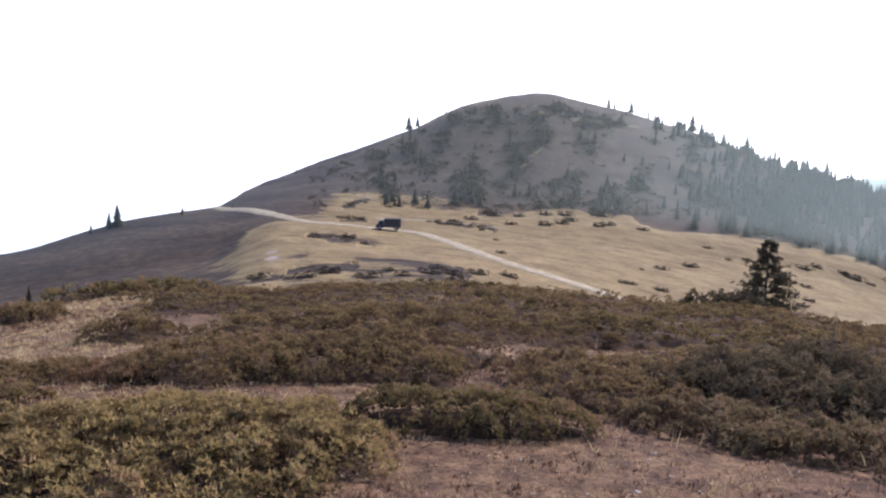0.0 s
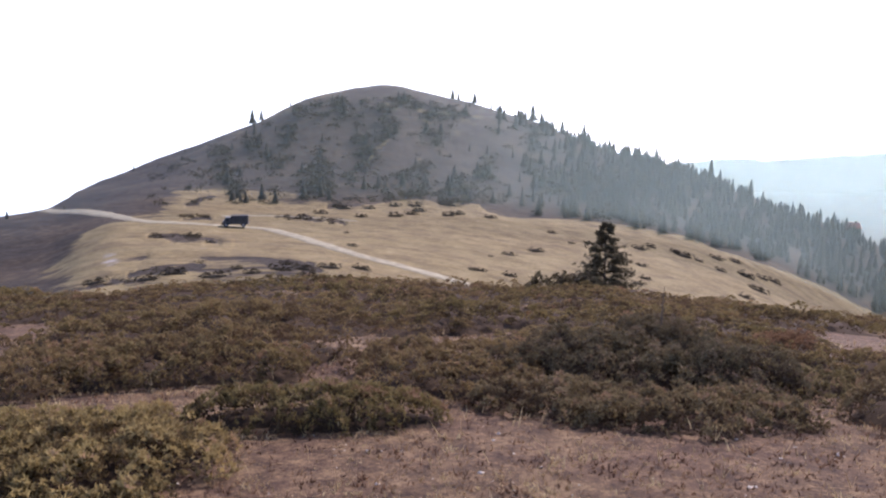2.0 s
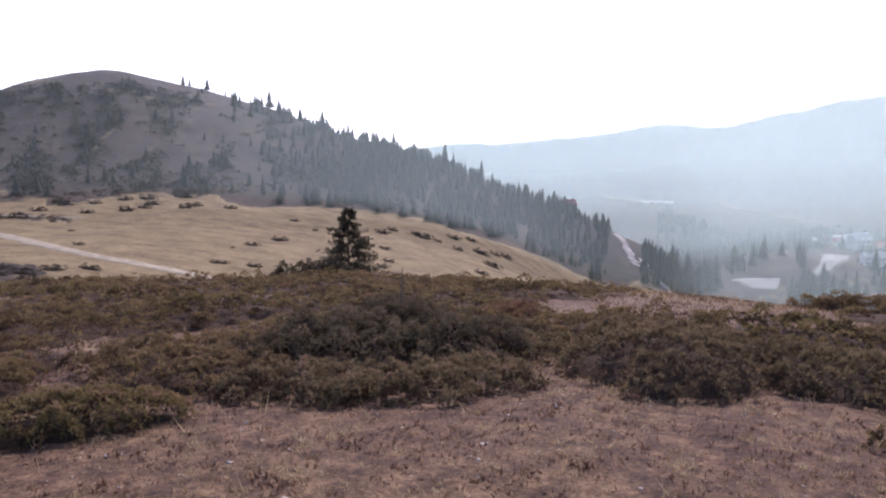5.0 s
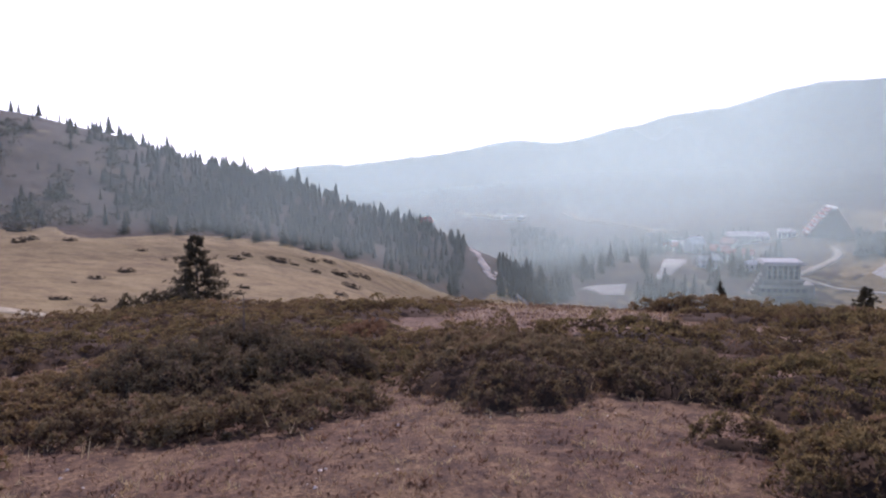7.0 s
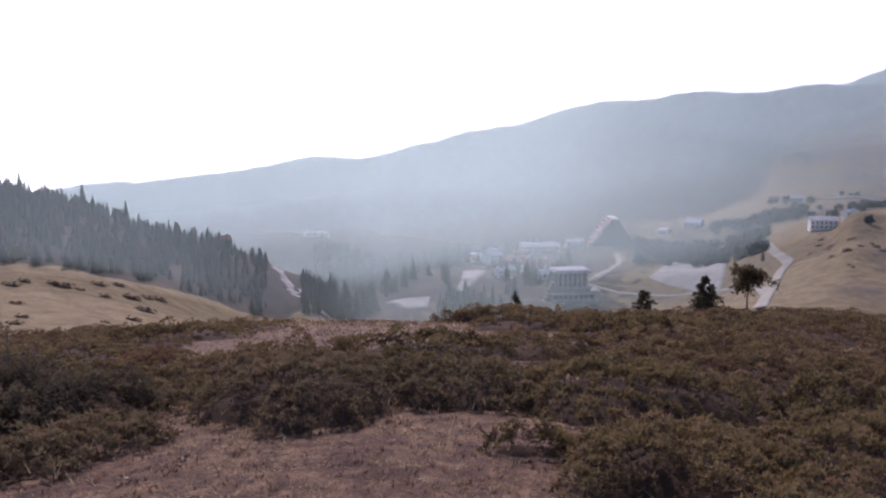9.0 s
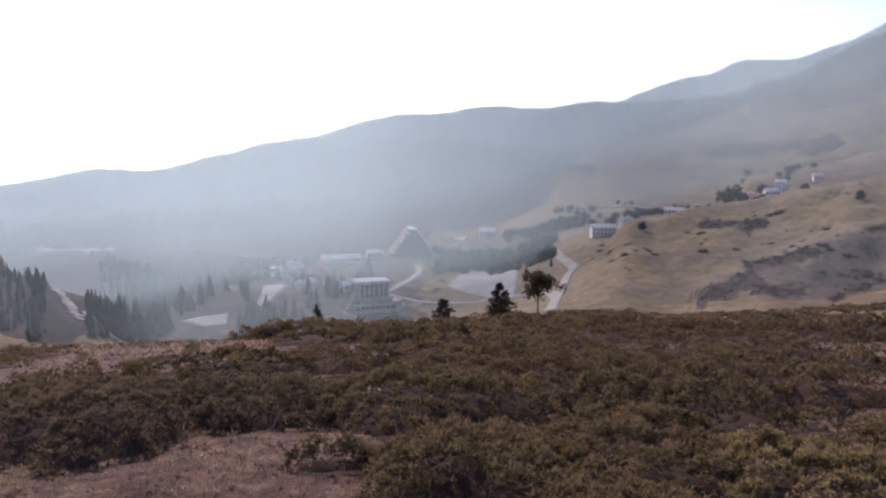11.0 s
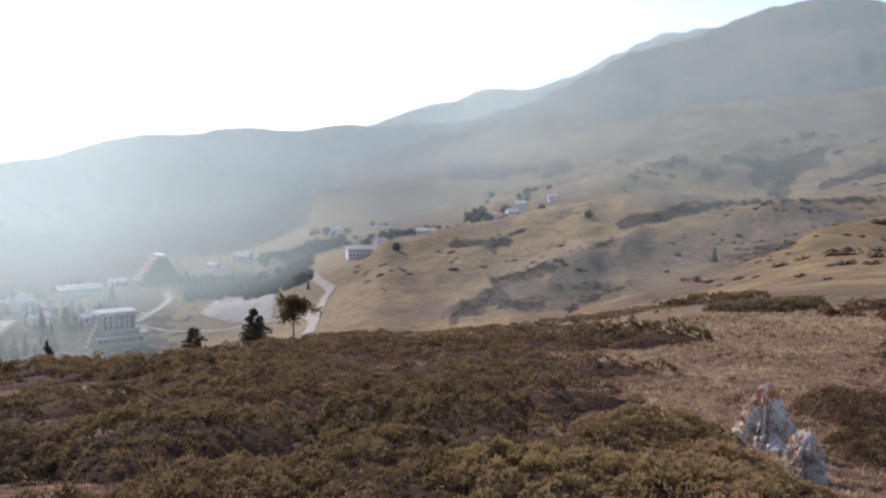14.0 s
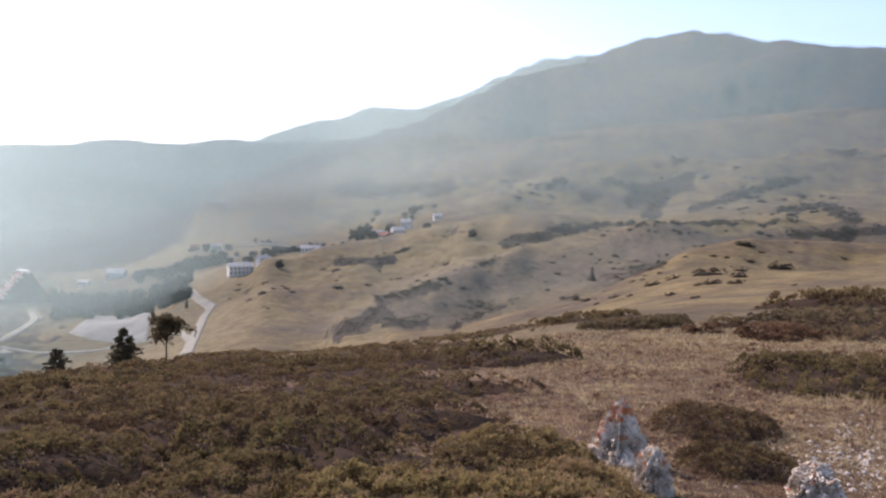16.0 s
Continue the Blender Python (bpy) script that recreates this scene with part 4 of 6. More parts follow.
def conifer_crown(h, spread, whorls, arms, per_arm, blade, seed, ragged=0.25, foot=0.04, full=0.9, sweep=(-0.12, 0.28)):
    """Whorls of drooping arms that carry fans of needles."""
    g = np.random.default_rng(seed)
    roots, axes, tones = [], [], []
    for k in range(whorls):
        t = foot + (1 - foot) * k / whorls
        for _ in range(max(2, int(arms * (1 - 0.6 * t)))):
            ang = g.uniform(0, 2 * math.pi)
            reach = spread * h * (1 - t) ** full * g.uniform(1 - 2 * ragged, 1 + ragged) + 0.02 * h
            s = g.uniform(0.12, 1, per_arm) ** 0.7
            out = np.array([math.cos(ang), math.sin(ang), 0])
            lift = g.uniform(*sweep)
            p = out * (s * reach)[:, None] + np.array([0, 0, 1]) * (t * h + lift * s * reach - 0.10 * s**2 * reach + g.normal(0, 0.012 * h, per_arm))[:, None]
            p += g.normal(0, 0.018 * h * (1.1 - t), (per_arm, 3)) * np.array([1, 1, 0.4])
            roots.append(p)
            axes.append(np.tile(out * 0.9 + np.array([0, 0, 0.25]), (per_arm, 1)) + g.normal(0, 0.3, (per_arm, 3)))
            # tone is darker near the trunk, lighter towards the end of the arm
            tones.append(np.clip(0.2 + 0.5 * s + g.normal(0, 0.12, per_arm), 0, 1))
    tip = np.stack([g.normal(0, 0.006 * h, 14), g.normal(0, 0.006 * h, 14), g.uniform(0.86, 0.99, 14) * h], 1)
    roots.append(tip)
    axes.append(np.tile((0, 0, 1.0), (14, 1)) + g.normal(0, 0.3, (14, 3)))
    tones.append(np.full(14, 0.5))
    roots, axes, tones = np.concatenate(roots), np.concatenate(axes), np.concatenate(tones)
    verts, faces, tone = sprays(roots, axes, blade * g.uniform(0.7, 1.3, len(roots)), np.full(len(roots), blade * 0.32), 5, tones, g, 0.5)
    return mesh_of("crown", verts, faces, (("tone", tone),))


def tree(name, az, d, h, crown, leaf_material, label, category, group="", trunk_r=None, sink=0.05):
    ob = tagged(new(name), label, category, group)
    put("trunk", trunk_mesh(h * 0.95, trunk_r or h * 0.022), BARK, ob)
    put("crown", crown, leaf_material, ob)
    x, y, z = at(az, d)
    ob.matrix_world = pose(x, y, z - sink, 0, 0, gen.uniform(0, 360))
    return ob


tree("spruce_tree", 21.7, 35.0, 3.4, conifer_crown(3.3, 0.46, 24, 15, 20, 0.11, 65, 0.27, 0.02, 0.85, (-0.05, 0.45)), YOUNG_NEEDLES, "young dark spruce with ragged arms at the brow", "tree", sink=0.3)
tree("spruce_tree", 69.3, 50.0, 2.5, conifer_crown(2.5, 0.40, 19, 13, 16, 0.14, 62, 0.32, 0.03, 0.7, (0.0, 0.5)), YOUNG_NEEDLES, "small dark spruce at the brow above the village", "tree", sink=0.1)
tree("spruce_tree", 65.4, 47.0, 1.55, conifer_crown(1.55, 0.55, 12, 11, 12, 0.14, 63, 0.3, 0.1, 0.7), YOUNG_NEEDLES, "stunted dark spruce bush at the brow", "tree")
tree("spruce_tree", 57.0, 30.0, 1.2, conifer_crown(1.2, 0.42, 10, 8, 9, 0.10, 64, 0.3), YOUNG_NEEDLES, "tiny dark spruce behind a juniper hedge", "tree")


def round_crown(h, seed):
    """An open, broad crown on a bare stem."""
    g = np.random.default_rng(seed)
    hub = np.stack([g.normal(0, 0.17 * h, 34), g.normal(0, 0.17 * h, 34), h * g.uniform(0.55, 1.0, 34)], 1)
    hub[:, :2] *= (1.15 - np.abs(hub[:, 2:] / h - 0.72) * 2.2)
    p = (hub[:, None] + g.normal(0, 0.055 * h, (34, 30, 3))).reshape(-1, 3)
    axis = p - np.array([0, 0, 0.6 * h])
    verts, faces, tone = sprays(p, axis + g.normal(0, 0.3, p.shape), np.full(len(p), 0.17), np.full(len(p), 0.07), 5, g.uniform(0.1, 0.9, len(p)), g, 0.6)
    return mesh_of("crown", verts, faces, (("tone", tone),))


tree("pine_tree", 71.9, 48.0, 2.7, round_crown(2.6, 9), LEAVES, "small broad-crowned brown pine on a bare stem", "tree", trunk_r=0.06)


def stake():
    ob = tagged(put("stake", trunk_mesh(0.92, 0.028, "stake"), STAKE), "thin weathered wooden stake standing in a juniper", "stake")
    x, y, z = at(25.8, 10.0)
    ob.matrix_world = pose(x, y, z, 2, 1, 0)


stake()


# ---- the saddle, the wooded hill and the valley ----
def painted(name, color, rough=0.8, grime=0.25, scale=0.6):
    n = Nodes(name)
    a = n.noise(scale, 6, 0.65)
    dark = tuple(c * (1 - grime * 1.6) for c in color)
    return n.finish(n.ramp(a, (0.3, dark), (0.65, color)), rough, n.noise(scale * 12, 4, 0.6), 0.2, 0.02)


DIRT_ROAD = painted("pale_dirt_road", (0.275, 0.235, 0.14), 0.95, 0.35, 0.5)
TARMAC = painted("worn_pale_tarmac", (0.26, 0.235, 0.165), 0.9, 0.18, 0.08)
YARD = painted("worn_grey_yard", (0.25, 0.24, 0.19), 0.9, 0.2, 0.08)
SCREE = painted("pale_scree", (0.42, 0.36, 0.29), 0.95, 0.5, 0.25)
PLASTER = painted("white_plaster", (0.66, 0.60, 0.50), 0.85, 0.15, 0.3)
PALE_CONCRETE = painted("pale_concrete", (0.34, 0.30, 0.24), 0.9, 0.25, 0.3)
CONCRETE = painted("stained_concrete", (0.23, 0.20, 0.15), 0.9, 0.25, 0.25)
TIMBER_DARK = painted("brown_timber_cladding", (0.16, 0.11, 0.075), 0.85, 0.3, 0.5)
RED_ROOF = painted("faded_red_roof", (0.34, 0.10, 0.065), 0.8, 0.3, 0.4)
GREY_ROOF = painted("grey_sheet_roof", (0.40, 0.37, 0.32), 0.6, 0.2, 0.4)
WINDOW = painted("dark_window_glass", (0.03, 0.035, 0.04), 0.15, 0.2, 0.5)
TRUCK_PAINT = painted("dark_blue_grey_paint", (0.075, 0.072, 0.07), 0.5, 0.3, 1.5)
TRUCK_COVER = painted("dark_canvas", (0.07, 0.064, 0.058), 0.9, 0.3, 2.0)
RUBBER = painted("black_rubber", (0.02, 0.02, 0.02), 0.9, 0.2, 5)


def curve_points(points, step):
    """Places along a smooth line through bearings and distances, on the plan."""
    p = np.array([(d * math.sin(radians(a)), d * math.cos(radians(a))) for a, d in points])
    p = np.concatenate([[2 * p[0] - p[1]], p, [2 * p[-1] - p[-2]]])
    out = []
    for a, b, c, d in zip(p, p[1:], p[2:], p[3:]):
        n = max(2, int(np.linalg.norm(c - b) / step))
        t = np.linspace(0, 1, n, endpoint=False)[:, None]
        out.append(0.5 * (2 * b + (c - a) * t + (2 * a - 5 * b + 4 * c - d) * t**2 + (3 * b - a - 3 * c + d) * t**3))
    out.append(p[-2:-1])
    return np.concatenate(out)


def ribbon(name, points, width, material, label, category, lift, step=2.0, ragged=0.06):
    """A strip of road laid over the ground, with a crown and ragged sides."""
    c = curve_points(points, step)
    way = np.gradient(c, axis=0)
    way /= np.linalg.norm(way, axis=1, keepdims=True) + 1e-9
    side = np.stack([way[:, 1], -way[:, 0]], 1)
    cols = np.array([-0.56, -0.5, -0.2, 0.2, 0.5, 0.56])
    g = np.random.default_rng(len(points))
    w = width * (1 + g.normal(0, ragged, (len(c), 1)))
    xy = c[:, None] + side[:, None] * (cols[None] * w)[..., None]
    z = land(xy[..., 0].ravel(), xy[..., 1].ravel()).reshape(len(c), 6) + np.array([-1.0, 0.85, 1, 1, 0.85, -1.0]) * lift
    verts = np.concatenate([xy, z[..., None]], 2).reshape(-1, 3)
    i, j = [k.ravel() for k in np.meshgrid(np.arange(len(c) - 1), np.arange(5), indexing="ij")]
    faces = np.stack([i * 6 + j, i * 6 + j + 1, i * 6 + j + 7, i * 6 + j + 6], 1)
    return tagged(put(name, smooth_shaded(mesh_of(name, verts, faces)), material), label, category, kind="structure")


ribbon("road", [(-15.2, 250), (-12.8, 222), (-11.2, 201), (-9.8, 187), (-7.3, 180), (-4.9, 180), (-3, 179.5), (-1.4, 176), (-0.3, 169), (0.83, 160), (2.4, 147.6), (3.9, 139), (5.5, 134.5), (7.5, 130), (10.4, 125), (13, 121), (17, 112)],
       3.5, DIRT_ROAD, "pale dirt track winding over dry grass to the hill", "road", 0.08)
ribbon("path", [(-4.4, 200), (-1.0, 206), (2, 204), (4.6, 200)], 1.6, DIRT_ROAD, "faint dirt side track on the shoulder of the hill", "path", 0.07)
ribbon("road", [(72.9, 690), (72.0, 668), (71.35, 645), (71.9, 598), (72.6, 535), (73.2, 490), (73.9, 452), (73.9, 436), (73.5, 410), (73.1, 382), (72.7, 348), (72.4, 315)],
       4.8, TARMAC, "narrow pale tarmac road bending down to the village", "road", 0.45, 4)
ribbon("road", [(61.2, 500), (63.2, 487), (65.5, 468), (67.6, 451), (70.0, 428), (72.0, 395), (72.7, 365)], 3.6, TARMAC, "pale tarmac road past the hotel", "road", 0.45, 4)
ribbon("road", [(61.2, 505), (62.0, 520), (63.0, 545), (63.4, 565), (63.15, 590)], 4.6, TARMAC, "pale tarmac drive climbing to a pointed building", "road", 0.5, 3)
ribbon("road", [(75.6, 868), (76.3, 874), (77.6, 902), (80.2, 932)], 5.0, TARMAC, "pale tarmac road among scattered houses", "road", 1.0, 4)
ribbon("road", [(38.9, 1290), (39.4, 1200), (40.2, 1130), (41.6, 1070), (43.3, 1030)], 11, DIRT_ROAD, "pale mountain road on the far valley side", "road", 2.0, 8)
ribbon("road", [(46.2, 1100), (47.6, 1010), (49.4, 960), (51.4, 905), (53.4, 850)], 7, DIRT_ROAD, "faint pale road along the far valley side", "road", 2.0, 8)
ribbon("scree", [(39.9, 385), (40.3, 377), (40.7, 367), (41.25, 356)], 3.6, SCREE, "pale scree gully in the wooded slope", "scree", 0.3, 1.5, 0.4)
ribbon("scree", [(41.5, 366), (42.4, 358), (43.2, 350), (43.9, 345)], 2.4, SCREE, "pale scree gully in the wooded slope", "scree", 0.3, 1.5, 0.4)


def pad(name, corners, material, label, category, lift):
    """A levelled yard: its corners by bearing and distance."""
    p = np.array([(d * math.sin(radians(a)), d * math.cos(radians(a))) for a, d in corners])
    bm = bmesh.new()
    face = bm.faces.new([bm.verts.new((x, y, 0)) for x, y in p])
    bmesh.ops.triangulate(bm, faces=[face])
    for _ in range(4):
        bmesh.ops.subdivide_edges(bm, edges=list(bm.edges), cuts=1, use_grid_fill=True)
    z = land([v.co.x for v in bm.verts], [v.co.y for v in bm.verts])
    rim = {v for e in bm.edges if e.is_boundary for v in e.verts}
    for v, h in zip(bm.verts, z):
        v.co.z = h + (lift if v not in rim else -0.3)
    bmesh.ops.recalc_face_normals(bm, faces=bm.faces)
    for f in bm.faces:
        f.smooth = True
    me = bpy.data.meshes.new(name)
    bm.to_mesh(me)
    bm.free()
    return tagged(put(name, me, material), label, category, kind="structure")


pad("parking_ground", [(65.2, 520), (66.65, 572), (70.25, 535), (69.9, 420), (67.9, 468)], YARD, "large empty grey parking ground in the village", "parking", 0.9)
pad("parking_ground", [(47.3, 428), (50.5, 431), (50.3, 410), (48.6, 406)], YARD, "pale empty yard in the valley", "parking", 0.5)
pad("parking_ground", [(52.7, 552), (54.4, 560), (53.6, 500), (53.0, 455), (52.2, 446), (52.6, 500)], YARD, "pale tarmac lane between trees in the village", "parking", 0.8)


# ---- trees far off ----
def tiered_crown(spread, seed, tiers=7, arms=7):
    """A pointed crown of overlapping jagged skirts."""
    g = np.random.default_rng(seed)
    V, F, T = [], [], []
    for k in range(tiers):
        t = k / tiers
        low, high = 0.04 + 0.9 * t, min(1.0, 0.04 + 0.9 * t + 0.30 - 0.1 * t)
        reach = spread * (1 - t) ** 0.9 * g.uniform(0.8, 1.15) + 0.012
        turn = g.uniform(0, 6.28)
        base = len(V)
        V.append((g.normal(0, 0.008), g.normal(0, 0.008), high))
        # tone: dark at the middle and in the notches, light at the tips
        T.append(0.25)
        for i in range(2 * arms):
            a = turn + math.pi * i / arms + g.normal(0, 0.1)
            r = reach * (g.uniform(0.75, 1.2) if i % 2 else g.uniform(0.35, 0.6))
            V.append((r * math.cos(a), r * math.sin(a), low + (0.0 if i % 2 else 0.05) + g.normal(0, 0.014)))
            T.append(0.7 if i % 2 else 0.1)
        F += [(base, base + 1 + i, base + 1 + (i + 1) % (2 * arms)) for i in range(2 * arms)]
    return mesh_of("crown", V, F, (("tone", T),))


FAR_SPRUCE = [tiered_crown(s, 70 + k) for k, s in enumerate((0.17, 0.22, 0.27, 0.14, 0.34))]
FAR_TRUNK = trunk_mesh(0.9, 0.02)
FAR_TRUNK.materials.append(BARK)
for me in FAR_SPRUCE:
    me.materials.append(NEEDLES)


def far_spruce(az, d, h, kind, label="dark spruce on the crest of the hill", group="spruces along the crest"):
    ob = tagged(new("spruce_tree"), label, "tree", group)
    for name, me in (("trunk", FAR_TRUNK), ("crown", FAR_SPRUCE[kind])):
        child = new(name, me)
        child.parent = ob
    x, y, z = at(az, d)
    ob.matrix_world = pose(x, y, z - 0.2, 0, 0, az * 37 % 360) @ Matrix.Diagonal((h, h, h, 1))


def crest(az):
    return float(np.interp(az, AZ_GRID, KNOTS[:, 7, 0]))


CREST_TREES = [(-9.8, 3.4, 0), (-6.6, 3.0, 0), (-2.3, 7.6, 4), (-1.7, 6.0, 2), (0.2, 3.5, 0), (1.2, 2.6, 3), (2.5, 2.4, 3), (11.0, 6.2, 1), (11.4, 5.4, 0), (12.9, 3.2, 3), (13.6, 5.6, 3), (14.0, 4.6, 0),
               (15.2, 4.6, 3), (15.7, 5.0, 3), (16.4, 9.4, 4), (17.0, 7.2, 1), (17.6, 5.6, 3), (18.3, 4.0, 3), (18.9, 3.4, 0), (19.85, 10.5, 2), (20.1, 7.0, 1), (21.1, 4.4, 3), (21.9, 5.6, 3), (22.6, 5.0, 0),
               (23.2, 6.4, 3), (24.6, 9.5, 1), (25.1, 6.4, 0), (26.0, 8.0, 1), (26.9, 8.6, 0), (28.1, 12.0, 2), (28.7, 9.0, 1), (29.5, 7.5, 0), (30.6, 9.5, 1)]
for az, h, kind in CREST_TREES:
    far_spruce(az, crest(az) * 0.985, h, kind)
for az, d, h, kind in [(-21.2, 228, 6.2, 4), (-21.7, 229, 4.6, 2), (-22.8, 226, 2.8, 1), (-18.4, 236, 1.8, 0), (-17.2, 238, 2.4, 4), (-26.5, 120, 3.2, 1), (-24.5, 122, 2.6, 1), (-14.0, 240, 1.5, 0)]:
    far_spruce(az, d, h, kind, "small dark spruce on the shrubby shoulder", "spruces on the shoulder")


def join_trees(name, places, banks, label, material, category):
    """Many trees, too far to be told apart, as one mesh."""
    V, F, T, n = [], [], [], 0
    g = np.random.default_rng(len(places))
    data = []
    for me in banks:
        co, tri, tone = np.empty(len(me.vertices) * 3, np.float32), np.empty(len(me.loops), np.int32), np.empty(len(me.vertices), np.float32)
        me.vertices.foreach_get("co", co)
        me.loops.foreach_get("vertex_index", tri)
        me.attributes["tone"].data.foreach_get("value", tone)
        data.append((co.reshape(-1, 3), tri.reshape(-1, 3), tone))
    zs = land([p[0] for p in places], [p[1] for p in places])
    for (x, y, h, kind), z in zip(places, zs):
        co, tri, tone = data[kind]
        c, s = math.cos(x * 7), math.sin(x * 7)
        p = co @ np.array([[c, s, 0], [-s, c, 0], [0, 0, 1]]) * h
        V.append(p + (x, y, z - 0.3))
        F.append(tri + n)
        T.append(np.clip(tone + g.uniform(-0.2, 0.25), 0, 1))
        n += len(co)
    me = mesh_of(name, np.concatenate(V), np.concatenate(F), (("tone", np.concatenate(T)),))
    return tagged(put(name, me, material), label, category, kind="stuff")


def scatter(count, seed, az_range, where, heights, kinds):
    g = np.random.default_rng(seed)
    out = []
    while len(out) < count:
        az, d, keep, u = g.uniform(*az_range), g.random(), g.random(), g.random()
        spot = where(az, d)
        if spot is None or keep > spot[1]:
            continue
        d, h = spot[0], heights[0] + (heights[1] - heights[0]) * u
        out.append((d * math.sin(radians(az)), d * math.cos(radians(az)), h, int(g.choice(kinds))))
    return out


def on_flank(az, u):
    """The hill's wood: thin over the brown slope, thick towards the valley."""
    foot, top = (float(np.interp(az, AZ_GRID, KNOTS[:, k, 0])) for k in (6, 7))
    d = foot + (top - foot) * (0.06 + 0.96 * u)
    if 39.3 < az < 41.6 and d < 392:
        return None
    thick = 0.95 * float(smooth(10, 28, az)) * (0.5 + 0.5 * u)
    return d, thick * (0.3 + 1.4 * float(vnoise(az * 0.55, d * 0.02)))


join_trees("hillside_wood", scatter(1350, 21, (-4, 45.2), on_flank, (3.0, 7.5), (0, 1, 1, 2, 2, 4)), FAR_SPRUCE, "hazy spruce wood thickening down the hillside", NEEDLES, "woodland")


def on_slope(az, u):
    """Low trees and bushes mottling the brown face of the hill."""
    foot, top = (float(np.interp(az, AZ_GRID, KNOTS[:, k, 0])) for k in (6, 7))
    d = foot + (top - foot) * (0.08 + 0.70 * u)
    return d, 0.04 + 0.96 * float(smooth(0.3, 0.8, vnoise(az * 0.9 + 3, d * 0.03))) * float(smooth(-9, -2, az))


BUSHES = [juniper_mesh(1.0, 0.75, 0.4, 60, 0.24, 130 + k, 1.2, 6, swell=0.3)[0] for k in range(4)]
join_trees("hillside_bushes", scatter(720, 26, (-9, 25), on_slope, (1.2, 3.4), (0, 1, 2, 3)), BUSHES, "low dark bushes mottling the brown hillside", MEADOW_SHRUB, "bushes")
join_trees("hillside_spruces", scatter(150, 30, (-4, 22), on_slope, (2.2, 5.5), (2, 4, 4)), FAR_SPRUCE, "small dark spruces scattered over the brown hillside", NEEDLES, "woodland")


def round_clump(seed):
    g = np.random.default_rng(seed)
    p = g.normal(0, 1, (70, 3))
    p = p / np.linalg.norm(p, axis=1, keepdims=True) * g.uniform(0.15, 1.0, (70, 1)) * (0.5, 0.5, 0.42) + (0, 0, 0.5)
    p[:, 2] = np.abs(p[:, 2])
    verts, faces, tone = sprays(p, p - (0, 0, 0.4) + g.normal(0, 0.3, p.shape), np.full(70, 0.30), np.full(70, 0.19), 5, g.uniform(0.1, 0.8, 70), g, 0.7)
    return mesh_of("clump", verts, faces, (("tone", tone),))


FAR_ROUND = [round_clump(90 + k) for k in range(4)]


def in_valley(az, u):
    d = 375 + 330 * u
    pads = (47 < az < 51 and d < 445) or (51.8 < az < 54.8 and 440 < d < 575) or (56.8 < az < 62.2 and (d < 492 or 560 < d < 660))
    if pads:
        return None
    return d, float(smooth(43, 45, az)) * (0.15 + 1.0 * float(vnoise(az * 0.5, d * 0.022) > 0.45))


join_trees("valley_wood", scatter(300, 22, (43, 60), in_valley, (6, 15), (0, 1, 2, 4)), FAR_SPRUCE, "hazy spruces scattered round the valley village", NEEDLES, "woodland")
join_trees("far_wood", scatter(430, 25, (42.5, 50), lambda a, u: (530 + (float(np.interp(a, (43.5, 45, 47, 48.6, 49.8), (960, 900, 790, 660, 600))) - 530) * u**0.8, 1.0), (5, 9), (1, 2, 4)), FAR_SPRUCE, "hazy dark wood on the spur across the valley", NEEDLES, "woodland")
join_trees("village_grove", scatter(130, 23, (64.4, 71.6), lambda a, u: (575 + 85 * u - (a - 64) * 5, 0.25 + 0.75 * float(vnoise(a * 1.6, u * 3) > 0.4)), (4.0, 8.5), (1, 2, 4, 4)), FAR_SPRUCE, "dark grove of spruces behind the parking ground", NEEDLES, "woodland")
join_trees("village_grove", scatter(150, 27, (64.4, 72.6), lambda a, u: (565 + 100 * u - (a - 64) * 6, 0.25 + 0.75 * float(vnoise(a * 1.6, u * 3) > 0.4)), (3.5, 7.5), (0, 1, 2, 3)), FAR_ROUND, "dark broadleaf thicket behind the parking ground", NEEDLES, "woodland")
join_trees("roadside_trees", scatter(70, 28, (69.2, 74.6), lambda a, u: (665 + 75 * u, 0.9), (3.5, 7.0), (0, 1, 2, 3)), FAR_ROUND, "hazy broadleaf trees along the upper road", NEEDLES, "woodland")
join_trees("village_trees", scatter(120, 24, (72.5, 89), lambda a, u: (600 + 330 * u, 0.1 + 0.9 * float(vnoise(a * 1.3, u * 4) > 0.55)), (3.0, 8.0), (0, 1, 2, 3)), FAR_ROUND, "hazy broad trees among the upper houses", NEEDLES, "woodland")


def far_round(az, d, h, label, kind=0, material=None):
    ob = tagged(new("broadleaf_tree"), label, "tree")
    child = new("trunk", FAR_TRUNK)
    child.parent, child.scale = ob, (1, 1, 0.6)
    put("crown", FAR_ROUND[kind].copy(), material or NEEDLES, ob)
    x, y, z = at(az, d)
    ob.matrix_world = pose(x, y, z - 0.2, 0, 0, 40 * kind) @ Matrix.Diagonal((h, h, h, 1))


far_round(83.9, 565, 14.0, "large dark round tree beside the upper houses", 1)
far_round(83.0, 575, 7.0, "dark round tree beside the upper houses", 2)
far_round(78.4, 486, 4.6, "round tree beside a white house", 3)
far_round(91.4, 500, 4.6, "lone round tree on the grassy spur", 0)
far_round(73.6, 850, 8.0, "hazy round tree by a far house", 2)
far_spruce(99.6, 370, 7.0, 2, "lone dark spruce in the ravine", "lone spruces")
far_spruce(72.4, 480, 6.5, 1, "dark spruce beside the bending road", "lone spruces")


